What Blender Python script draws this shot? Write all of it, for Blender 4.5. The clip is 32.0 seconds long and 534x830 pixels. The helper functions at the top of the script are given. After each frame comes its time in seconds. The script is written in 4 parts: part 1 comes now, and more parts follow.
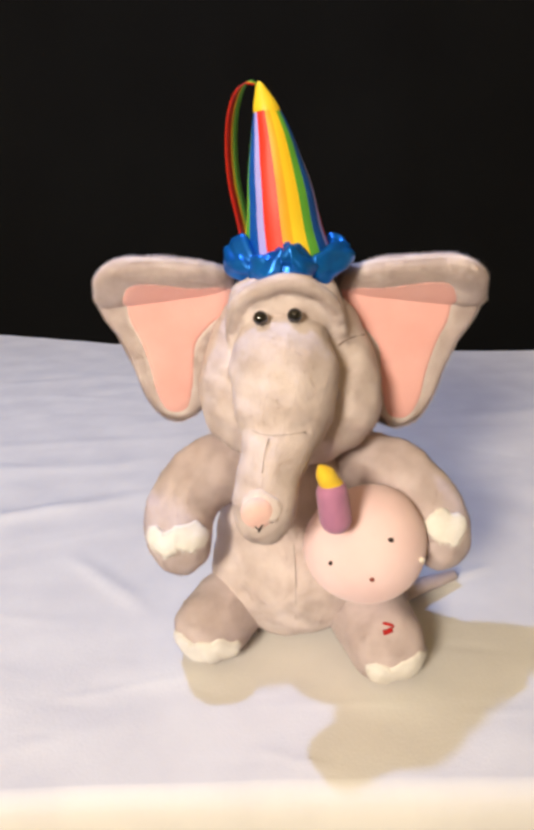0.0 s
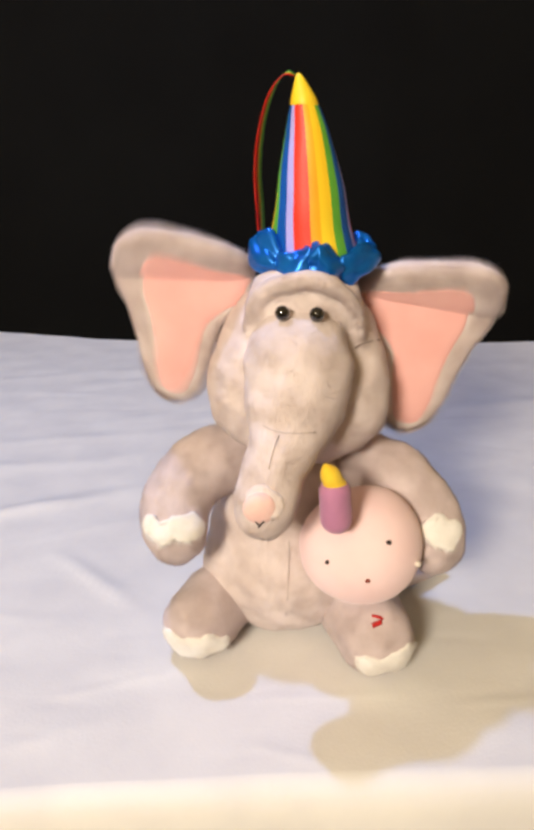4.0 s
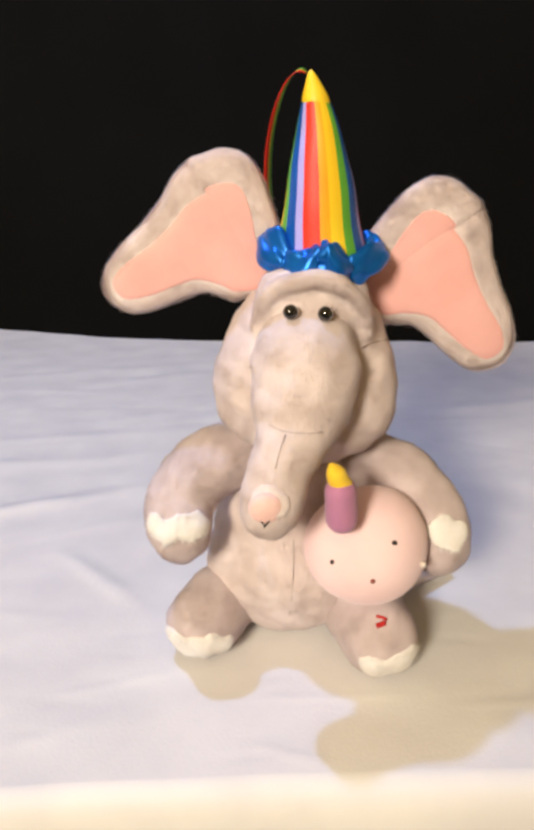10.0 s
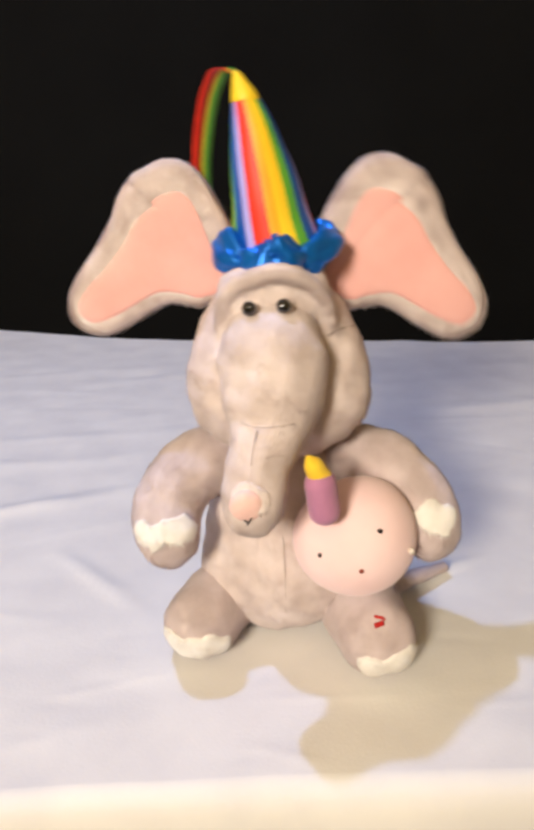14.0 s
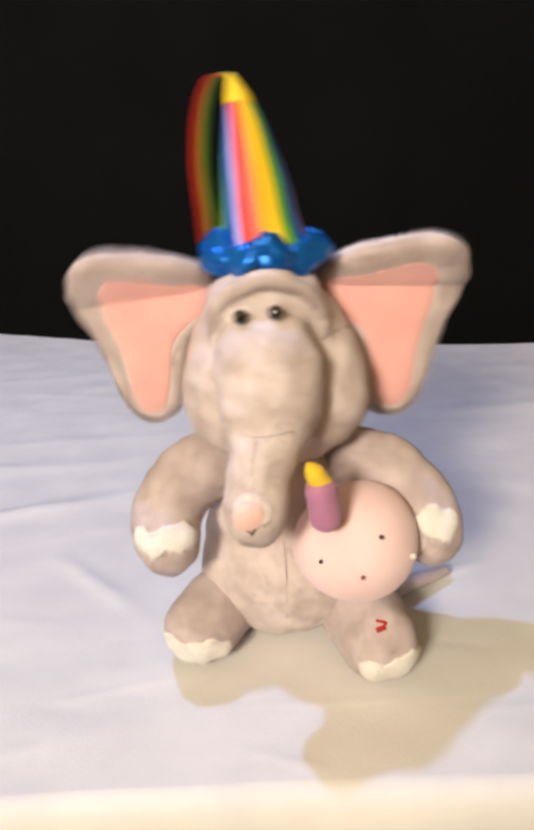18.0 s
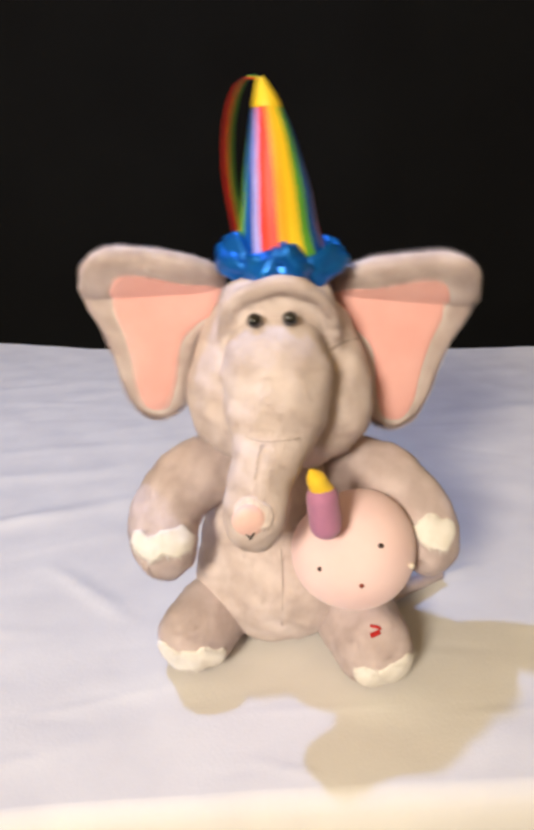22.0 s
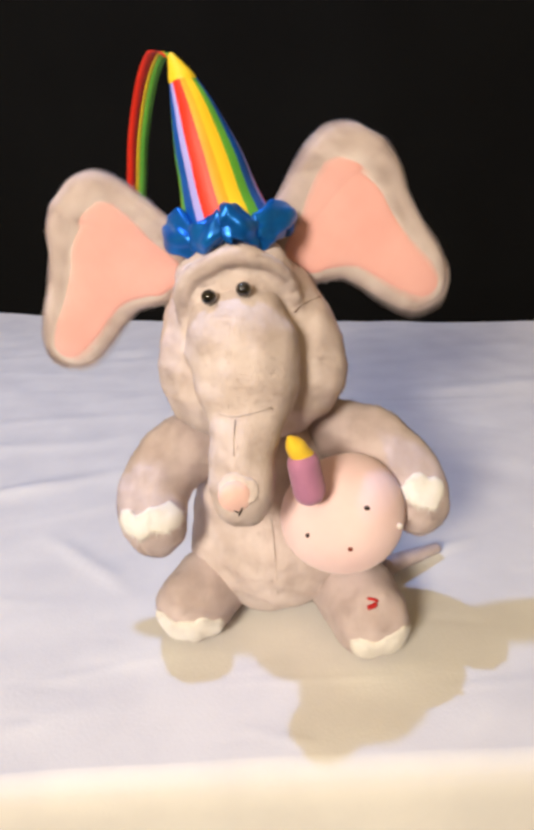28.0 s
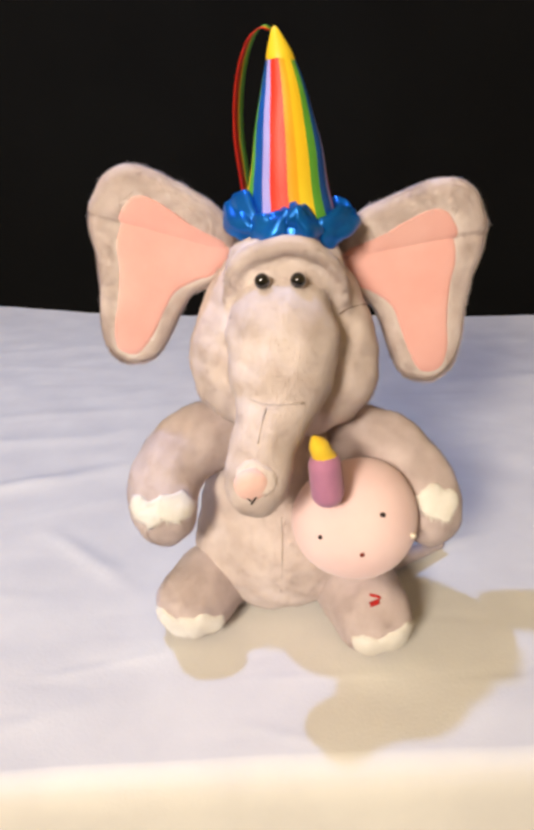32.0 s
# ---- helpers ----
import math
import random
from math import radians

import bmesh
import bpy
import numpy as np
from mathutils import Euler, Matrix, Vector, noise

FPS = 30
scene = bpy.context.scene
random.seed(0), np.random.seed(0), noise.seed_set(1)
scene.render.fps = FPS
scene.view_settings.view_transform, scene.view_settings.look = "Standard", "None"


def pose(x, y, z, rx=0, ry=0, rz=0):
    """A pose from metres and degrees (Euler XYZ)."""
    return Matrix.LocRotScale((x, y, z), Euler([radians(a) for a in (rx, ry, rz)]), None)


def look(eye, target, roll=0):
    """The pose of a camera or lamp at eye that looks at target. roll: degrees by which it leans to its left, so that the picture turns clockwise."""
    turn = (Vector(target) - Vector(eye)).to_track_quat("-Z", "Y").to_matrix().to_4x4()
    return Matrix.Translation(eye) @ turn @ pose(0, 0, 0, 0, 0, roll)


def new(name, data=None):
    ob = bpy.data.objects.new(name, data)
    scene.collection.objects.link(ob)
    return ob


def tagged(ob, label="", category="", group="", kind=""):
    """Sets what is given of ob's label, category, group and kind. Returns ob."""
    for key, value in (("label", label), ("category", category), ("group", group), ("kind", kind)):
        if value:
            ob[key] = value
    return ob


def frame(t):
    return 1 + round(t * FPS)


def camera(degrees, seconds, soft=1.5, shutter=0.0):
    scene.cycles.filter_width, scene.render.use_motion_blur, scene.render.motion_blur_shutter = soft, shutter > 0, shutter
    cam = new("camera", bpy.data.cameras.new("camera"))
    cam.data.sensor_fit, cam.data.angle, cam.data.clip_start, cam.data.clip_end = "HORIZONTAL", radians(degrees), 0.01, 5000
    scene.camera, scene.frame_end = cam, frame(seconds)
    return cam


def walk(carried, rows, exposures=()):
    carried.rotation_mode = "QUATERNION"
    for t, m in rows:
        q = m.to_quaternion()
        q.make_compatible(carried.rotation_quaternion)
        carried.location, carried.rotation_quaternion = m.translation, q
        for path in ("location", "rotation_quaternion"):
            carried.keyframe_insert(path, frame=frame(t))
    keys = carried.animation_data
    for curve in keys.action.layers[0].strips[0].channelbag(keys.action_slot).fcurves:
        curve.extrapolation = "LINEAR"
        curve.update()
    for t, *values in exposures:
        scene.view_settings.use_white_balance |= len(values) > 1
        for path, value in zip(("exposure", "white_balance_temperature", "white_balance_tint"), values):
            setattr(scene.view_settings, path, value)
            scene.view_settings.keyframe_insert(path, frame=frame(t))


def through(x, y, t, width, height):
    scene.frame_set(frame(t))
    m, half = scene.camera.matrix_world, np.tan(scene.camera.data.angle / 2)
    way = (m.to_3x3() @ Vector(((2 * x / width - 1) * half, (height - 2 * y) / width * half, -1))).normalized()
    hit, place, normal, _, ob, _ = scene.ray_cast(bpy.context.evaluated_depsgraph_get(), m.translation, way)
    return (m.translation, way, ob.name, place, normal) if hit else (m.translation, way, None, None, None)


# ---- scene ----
TOP = 0.75          # height of the table top
ELE = pose(0, 0, TOP)

cam = camera(42.0, 32.0, soft=4.5, shutter=1.0)
# seconds, eye y, eye z, yaw, pitch, roll
CAM_ROWS = [
    (0.0, -0.5050, 1.1470, -0.05, -21.99, -0.84), (0.5, -0.5047, 1.1469, 0.12, -22.18, -0.90),
    (1.0, -0.5044, 1.1468, -0.05, -22.23, -0.98), (1.5, -0.5041, 1.1467, 0.06, -22.44, -1.05),
    (2.0, -0.5039, 1.1465, 0.16, -22.60, -1.09), (2.5, -0.5036, 1.1464, -0.22, -22.57, -1.09),
    (3.0, -0.5033, 1.1463, -0.55, -22.51, -1.08), (3.5, -0.5030, 1.1462, -1.30, -22.46, -1.04),
    (4.0, -0.5028, 1.1461, -1.21, -22.51, -1.01), (4.5, -0.5025, 1.1460, -1.03, -22.61, -0.94),
    (5.0, -0.5021, 1.1458, -0.84, -22.72, -0.87), (5.5, -0.5019, 1.1457, -0.76, -22.77, -0.84),
    (6.0, -0.5016, 1.1456, -1.00, -22.61, -0.81), (6.5, -0.5015, 1.1456, -1.43, -22.56, -0.77),
    (7.0, -0.5014, 1.1455, -1.79, -22.40, -0.71), (7.5, -0.5013, 1.1455, -1.73, -22.18, -0.67),
    (8.0, -0.5011, 1.1454, -1.35, -22.16, -0.68), (8.5, -0.5010, 1.1454, -1.03, -22.31, -0.73),
    (9.0, -0.5009, 1.1453, -1.15, -22.37, -0.79), (9.5, -0.5008, 1.1453, -0.82, -22.52, -0.85),
    (10.0, -0.5007, 1.1452, -0.80, -22.58, -0.88), (10.5, -0.5005, 1.1452, -1.01, -22.36, -0.88),
    (11.0, -0.5004, 1.1451, -0.95, -22.21, -0.84), (11.5, -0.5003, 1.1451, -1.15, -21.97, -0.78),
    (12.0, -0.5002, 1.1451, -1.07, -22.06, -0.73), (12.5, -0.5001, 1.1450, -1.65, -22.24, -0.72),
    (13.0, -0.4999, 1.1450, -1.49, -22.61, -0.76), (13.5, -0.4997, 1.1448, -1.15, -22.67, -0.86),
    (14.0, -0.4994, 1.1447, -1.05, -22.59, -0.97), (14.5, -0.4991, 1.1446, -1.11, -22.77, -1.08),
    (15.0, -0.4989, 1.1446, -1.15, -22.69, -1.07), (15.5, -0.4986, 1.1444, -1.23, -22.52, -1.05),
    (16.0, -0.4982, 1.1442, -1.30, -22.35, -1.02), (16.5, -0.4980, 1.1442, -1.34, -22.27, -1.01),
    (17.0, -0.4977, 1.1441, -1.20, -22.28, -1.05), (17.5, -0.4975, 1.1440, -0.99, -22.47, -1.09),
    (18.0, -0.4972, 1.1438, -1.02, -22.32, -1.13), (18.5, -0.4969, 1.1437, -1.14, -21.90, -1.16),
    (19.0, -0.4966, 1.1436, -1.29, -21.80, -1.19), (19.5, -0.4966, 1.1436, -1.39, -21.80, -1.21),
    (20.0, -0.4966, 1.1436, -1.63, -22.07, -1.26), (20.5, -0.4966, 1.1436, -1.45, -22.37, -1.32),
    (21.0, -0.4966, 1.1436, -1.46, -22.14, -1.38), (21.5, -0.4966, 1.1436, -1.52, -21.96, -1.44),
    (22.0, -0.4966, 1.1436, -1.76, -21.85, -1.47), (22.5, -0.4966, 1.1436, -1.45, -21.98, -1.46),
    (23.0, -0.4966, 1.1436, -1.41, -22.28, -1.42), (23.5, -0.4966, 1.1436, -1.36, -22.61, -1.40),
    (24.0, -0.4966, 1.1436, -1.19, -22.92, -1.38), (24.5, -0.4962, 1.1435, -1.28, -23.26, -1.35),
    (25.0, -0.4960, 1.1434, -1.41, -23.35, -1.27), (25.5, -0.4954, 1.1431, -1.70, -23.54, -1.09),
    (26.0, -0.4949, 1.1429, -1.99, -23.74, -0.92), (26.5, -0.4946, 1.1428, -2.12, -23.83, -0.84),
    (27.0, -0.4942, 1.1426, -1.85, -24.08, -0.86), (27.5, -0.4938, 1.1425, -1.76, -24.05, -0.90),
    (28.0, -0.4934, 1.1423, -1.78, -24.12, -0.94), (28.5, -0.4927, 1.1420, -1.86, -24.02, -0.98),
    (29.0, -0.4920, 1.1417, -1.98, -23.75, -1.02), (29.5, -0.4913, 1.1415, -1.88, -23.65, -1.07),
    (30.0, -0.4906, 1.1412, -1.57, -23.75, -1.11), (30.5, -0.4899, 1.1409, -1.49, -23.89, -1.10),
    (31.0, -0.4892, 1.1406, -1.28, -24.13, -1.05), (31.5, -0.4885, 1.1403, -1.27, -24.33, -0.98),
    (32.0, -0.4878, 1.1401, -1.64, -24.59, -0.92),
]
walk(cam, [(t, pose(0, y, z, 90 + pitch, 0, yaw) @ pose(0, 0, 0, 0, 0, roll)) for t, y, z, yaw, pitch, roll in CAM_ROWS])


# ---------------------------------------------------------------- light
def area_lamp(name, eye, target, size, watts, colour):
    data = bpy.data.lights.new(name, "AREA")
    data.shape, data.size, data.energy, data.color = "DISK", size, watts, colour
    ob = new(name, data)
    ob.matrix_basis = look(eye, target)
    return ob


world = bpy.data.worlds.new("world")
world.use_nodes = True
world.node_tree.nodes["Background"].inputs[0].default_value = (0.9, 0.95, 1.0, 1)
world.node_tree.nodes["Background"].inputs[1].default_value = 0.02
scene.world = world
# a cool ceiling lamp behind and to one side, a broad warm lamp in front
area_lamp("ceiling_light", (-0.48, 0.30, TOP + 1.72), (0, 0, TOP), 0.05, 16.0, (0.30, 0.475, 0.96))
area_lamp("warm_light", (-0.97, -2.22, TOP + 1.34), (0.05, 0, TOP + 0.15), 0.55, 80, (1.0, 0.865, 0.68))
scene.view_settings.exposure = 0.0


# ---------------------------------------------------------------- materials
def material(name, base, rough=0.8, second=None, scale=40.0, fine=400.0, bump=0.2, sheen=0.0, island=0.0, spec=0.3, coat=0.0, metal=0.0, depth=0.001, through=0.0):
    m = bpy.data.materials.new(name)
    m.use_nodes = True
    nt = m.node_tree
    b = nt.nodes["Principled BSDF"]
    second = second or tuple(c * 0.82 for c in base)
    tex = nt.nodes.new("ShaderNodeTexCoord")
    big = nt.nodes.new("ShaderNodeTexNoise")
    big.inputs["Scale"].default_value, big.inputs["Detail"].default_value = scale, 4
    nt.links.new(tex.outputs["Object"], big.inputs["Vector"])
    ramp = nt.nodes.new("ShaderNodeValToRGB")
    ramp.color_ramp.elements[0].position, ramp.color_ramp.elements[1].position = 0.35, 0.65
    ramp.color_ramp.elements[0].color, ramp.color_ramp.elements[1].color = (*second, 1), (*base, 1)
    nt.links.new(big.outputs["Fac"], ramp.inputs["Fac"])
    colour = ramp.outputs["Color"]
    if island:
        geo = nt.nodes.new("ShaderNodeNewGeometry")
        mul = nt.nodes.new("ShaderNodeMapRange")
        mul.inputs["To Min"].default_value, mul.inputs["To Max"].default_value = 1 - island, 1 + island
        nt.links.new(geo.outputs["Random Per Island"], mul.inputs["Value"])
        hsv = nt.nodes.new("ShaderNodeHueSaturation")
        nt.links.new(mul.outputs["Result"], hsv.inputs["Value"])
        nt.links.new(colour, hsv.inputs["Color"])
        colour = hsv.outputs["Color"]
    nt.links.new(colour, b.inputs["Base Color"])
    grain = nt.nodes.new("ShaderNodeTexNoise")
    grain.inputs["Scale"].default_value, grain.inputs["Detail"].default_value = fine, 3
    nt.links.new(tex.outputs["Object"], grain.inputs["Vector"])
    bm = nt.nodes.new("ShaderNodeBump")
    bm.inputs["Strength"].default_value, bm.inputs["Distance"].default_value = bump, depth
    nt.links.new(grain.outputs["Fac"], bm.inputs["Height"])
    nt.links.new(bm.outputs["Normal"], b.inputs["Normal"])
    b.inputs["Roughness"].default_value = rough
    b.inputs["Specular IOR Level"].default_value = spec
    b.inputs["Sheen Weight"].default_value = sheen
    b.inputs["Sheen Roughness"].default_value = 0.5
    b.inputs["Coat Weight"].default_value = coat
    b.inputs["Metallic"].default_value = metal
    if through:
        back, mix = nt.nodes.new("ShaderNodeBsdfTranslucent"), nt.nodes.new("ShaderNodeMixShader")
        nt.links.new(colour, back.inputs["Color"])
        mix.inputs["Fac"].default_value = through
        nt.links.new(b.outputs["BSDF"], mix.inputs[1])
        nt.links.new(back.outputs["BSDF"], mix.inputs[2])
        nt.links.new(mix.outputs["Shader"], nt.nodes["Material Output"].inputs["Surface"])
    return m


PLUSH = material("grey_plush", (0.76, 0.675, 0.67), 0.95, (0.64, 0.55, 0.535), 42, 500, 0.2, 0.3, 0.0, 0.1)
NAP = material("grey_nap", (0.81, 0.725, 0.72), 0.95, (0.62, 0.53, 0.515), 42, 500, 0.0, 0.3, 0.03, 0.05, through=0.48)
PALE = material("pale_plush", (0.84, 0.765, 0.755), 0.95, (0.73, 0.645, 0.63), 42, 500, 0.2, 0.3, 0.0, 0.1)
PALE_NAP = material("pale_nap", (0.89, 0.81, 0.80), 0.95, (0.70, 0.61, 0.595), 42, 500, 0.0, 0.3, 0.03, 0.05, through=0.48)
# a darker, more mauve copy of the grey plush, for arms and legs
MAUVE = material("mauve_plush", (0.65, 0.565, 0.575), 0.95, (0.54, 0.455, 0.455), 42, 500, 0.2, 0.3, 0.0, 0.1)
MAUVE_NAP = material("mauve_nap", (0.69, 0.60, 0.61), 0.95, (0.52, 0.435, 0.435), 42, 500, 0.0, 0.3, 0.03, 0.05, through=0.48)
CREAM_NAP = material("cream_nap", (0.90, 0.89, 0.88), 0.95, (0.82, 0.79, 0.77), 40, 500, 0.0, 0.3, 0.08, 0.05, through=0.35)
CREAM = material("cream_plush", (0.87, 0.86, 0.84), 0.95, (0.80, 0.78, 0.75), 40, 500, 0.3, 0.25, 0.08, 0.1)
FELT = material("pink_felt", (0.88, 0.51, 0.48), 0.9, (0.85, 0.45, 0.42), 30, 700, 0.25, 0.3, 0, 0.15)
BALL = material("pale_pink_velour", (0.93, 0.71, 0.735), 0.85, (0.89, 0.645, 0.665), 25, 900, 0.15, 0.3, 0, 0.2)
LILAC = material("lilac_velour", (0.50, 0.22, 0.38), 0.85, (0.44, 0.19, 0.34), 60, 900, 0.2, 0.3, 0, 0.2)
GOLD = material("yellow_felt", (0.86, 0.62, 0.05), 0.85, (0.80, 0.52, 0.03), 80, 900, 0.2, 0.2, 0, 0.2)
EYE = material("black_glass", (0.004, 0.004, 0.004), 0.05, (0.004, 0.004, 0.004), 10, 10, 0, 0, 0, 0.6, 1.0)
PEARL = material("white_pearl", (0.78, 0.70, 0.62), 0.3, None, 60, 300, 0.05, 0, 0, 0.6)
THREAD = material("dark_thread", (0.03, 0.02, 0.02), 0.6)
THREAD_GREY = material("grey_thread", (0.60, 0.52, 0.50), 0.9)
PALE_FELT = material("pale_pink_felt", (0.88, 0.61, 0.58), 0.9, (0.83, 0.55, 0.52), 120, 700, 0.25, 0.3, 0, 0.15)
BROWN = material("brown_thread", (0.26, 0.06, 0.045), 0.7)
SEAM = material("seam_thread", (0.30, 0.22, 0.19), 0.9)
ROSE = material("red_thread", (0.55, 0.02, 0.02), 0.6, (0.40, 0.01, 0.01), 300, 900, 0.4)
SATIN = material("blue_satin", (0.003, 0.17, 0.62), 0.34, (0.002, 0.11, 0.47), 60, 500, 0.12, 0.0, 0, 0.5, metal=0.55)
CLOTH = material("white_cotton", (0.78, 0.775, 0.77), 0.9, (0.72, 0.715, 0.72), 16, 420, 0.2, 0.1, 0, 0.2, depth=0.001)
BLACK = material("black_curtain", (0.0092, 0.0094, 0.0095), 0.95, (0.0078, 0.0078, 0.008), 3, 300, 0.3, 0, 0, 0.1)
# unseen walls and ceiling, tinted yellow so their bounce adds warm fill light
WALL = material("warm_bounce_wall", (0.76, 0.62, 0.36), 0.9, (0.72, 0.58, 0.33), 2, 60, 0.1)
FLOOR = material("dark_floor", (0.10, 0.08, 0.07), 0.6, (0.07, 0.06, 0.05), 4, 80, 0.2)
WOOD = material("table_wood", (0.25, 0.16, 0.09), 0.5, (0.18, 0.11, 0.06), 8, 90, 0.2)
STRIPE = {
    "red": material("red_satin", (0.80, 0.035, 0.010), 0.45, (0.73, 0.025, 0.008), 50, 700, 0.15, 0.0, 0, 0.4),
    "orange": material("orange_satin", (0.93, 0.45, 0.015), 0.45, (0.93, 0.38, 0.012), 30, 700, 0.15, 0.0, 0, 0.4),
    "yellow": material("yellow_satin", (0.9, 0.66, 0.03), 0.45, (0.88, 0.58, 0.02), 20, 700, 0.15, 0.0, 0, 0.4),
    "green": material("green_satin", (0.13, 0.45, 0.05), 0.5, (0.1, 0.38, 0.04), 40, 700, 0.15, 0.0, 0, 0.4),
    "blue": material("royal_satin", (0.001, 0.1, 0.46), 0.5, (0.001, 0.075, 0.38), 40, 700, 0.15, 0.0, 0, 0.4),
    "lilac": material("lilac_satin", (0.44, 0.42, 0.92), 0.5, (0.4, 0.37, 0.86), 40, 700, 0.15, 0.0, 0, 0.4),
}


# ---------------------------------------------------------------- mesh tools
def part(name, data, mat, parent=None, label="", at=None):
    """One mesh object under parent, from (verts, faces, normals or None)."""
    verts, faces, normals = data
    me = bpy.data.meshes.new(name)
    me.from_pydata(np.asarray(verts, float).tolist(), [], [list(dict.fromkeys(map(int, q))) for q in faces])
    me.polygons.foreach_set("use_smooth", np.ones(len(me.polygons), bool))
    if normals is not None:
        me.normals_split_custom_set_from_vertices(np.asarray(normals, float).tolist())
    me.materials.append(mat)
    nap = {"grey_plush": NAP, "mauve_plush": MAUVE_NAP, "pale_plush": PALE_NAP, "cream_plush": CREAM_NAP}.get(mat.name)
    if nap:
        me.materials.append(nap)
        sizes = np.zeros(len(me.polygons), int)
        me.polygons.foreach_get("loop_total", sizes)
        me.polygons.foreach_set("material_index", np.where(np.arange(len(sizes)) >= blade_start(faces), 1, 0))
    ob = new(name, me)
    ob.parent = parent
    if at is not None:
        ob.matrix_basis = at
    return tagged(ob, label)


def blade_start(faces):
    """The first of the blades, which come last and are triangles that share no corner."""
    k = len(faces)
    while k and len(faces[k - 1]) == 3 and (k == len(faces) or min(faces[k]) == max(faces[k - 1]) + 1):
        k -= 1
    return k


def nets(field, lo, hi, h):
    """The surface field = 0 on a grid of step h, as vertices and quads."""
    ax = [np.arange(a, b + h, h) for a, b in zip(lo, hi)]
    X = np.stack(np.meshgrid(*ax, indexing="ij"), -1)
    v = field(X)
    corners = [(i, j, k) for i in (0, 1) for j in (0, 1) for k in (0, 1)]
    n = [s - 1 for s in v.shape]
    cut = lambda c: tuple(slice(c[d], c[d] + n[d]) for d in range(3))
    inside = np.stack([v[cut(c)] < 0 for c in corners], -1)
    act = inside.any(-1) & ~inside.all(-1)
    idx = np.argwhere(act)
    val = np.stack([v[tuple((idx + c).T)] for c in corners], 1)
    pos = np.stack([X[tuple((idx + c).T)] for c in corners], 1)
    total, count = np.zeros((len(idx), 3)), np.zeros(len(idx))
    for a in range(8):
        for b in range(a + 1, 8):
            if sum(abs(p - q) for p, q in zip(corners[a], corners[b])) != 1:
                continue
            hit = (val[:, a] < 0) != (val[:, b] < 0)
            w = np.where(hit, val[:, a] / np.where(hit, val[:, a] - val[:, b], 1), 0)[:, None]
            total += np.where(hit[:, None], pos[:, a] + w * (pos[:, b] - pos[:, a]), 0)
            count += hit
    verts = total / count[:, None]
    number = -np.ones(act.shape, int)
    number[tuple(idx.T)] = np.arange(len(idx))
    faces = []
    for d in range(3):
        e, g = [(1, 2), (2, 0), (0, 1)][d]
        sl0 = [slice(None)] * 3
        sl1 = [slice(None)] * 3
        sl0[d], sl1[d] = slice(0, -1), slice(1, None)
        a, b = v[tuple(sl0)] < 0, v[tuple(sl1)] < 0
        p = np.argwhere(a != b)
        p = p[(p[:, e] > 0) & (p[:, g] > 0) & (p[:, e] < n[e]) & (p[:, g] < n[g])]
        ue, ug = np.eye(3, dtype=int)[e], np.eye(3, dtype=int)[g]
        quad = np.stack([number[tuple((p - ue - ug).T)], number[tuple((p - ug).T)], number[tuple(p.T)], number[tuple((p - ue).T)]], 1)
        flip = ~a[tuple(p.T)]
        quad[flip] = quad[flip][:, ::-1]
        faces.append(quad)
    return verts, np.concatenate(faces)


def ball_field(X, c, r):
    """Roughly the distance to an ellipsoid."""
    q = (X - np.array(c)) / np.array(r)
    k = np.linalg.norm(q, axis=-1)
    return (k - 1) * min(r)


def limb_field(X, rows):
    """Distance to a chain of round cones; rows of x, y, z, radius."""
    out = None
    for (*a, ra), (*b, rb) in zip(rows, rows[1:]):
        a, b = np.array(a), np.array(b)
        t = np.clip(((X - a) @ (b - a)) / ((b - a) @ (b - a)), 0, 1)
        d = np.linalg.norm(X - a - t[..., None] * (b - a), axis=-1) - (ra + t * (rb - ra))
        out = d if out is None else blend(out, d, 0.006)
    return out


def blend(a, b, k):
    h = np.clip(0.5 + 0.5 * (b - a) / k, 0, 1)
    return b + (a - b) * h - k * h * (1 - h)


def normals_of(verts, faces):
    n = np.zeros_like(verts)
    f = np.asarray(faces)
    for i in range(1, f.shape[1] - 1):
        w = np.cross(verts[f[:, i]] - verts[f[:, 0]], verts[f[:, i + 1]] - verts[f[:, 0]])
        for c in (0, i, i + 1):
            np.add.at(n, f[:, c], w)
    return n / np.maximum(np.linalg.norm(n, axis=1), 1e-12)[:, None]


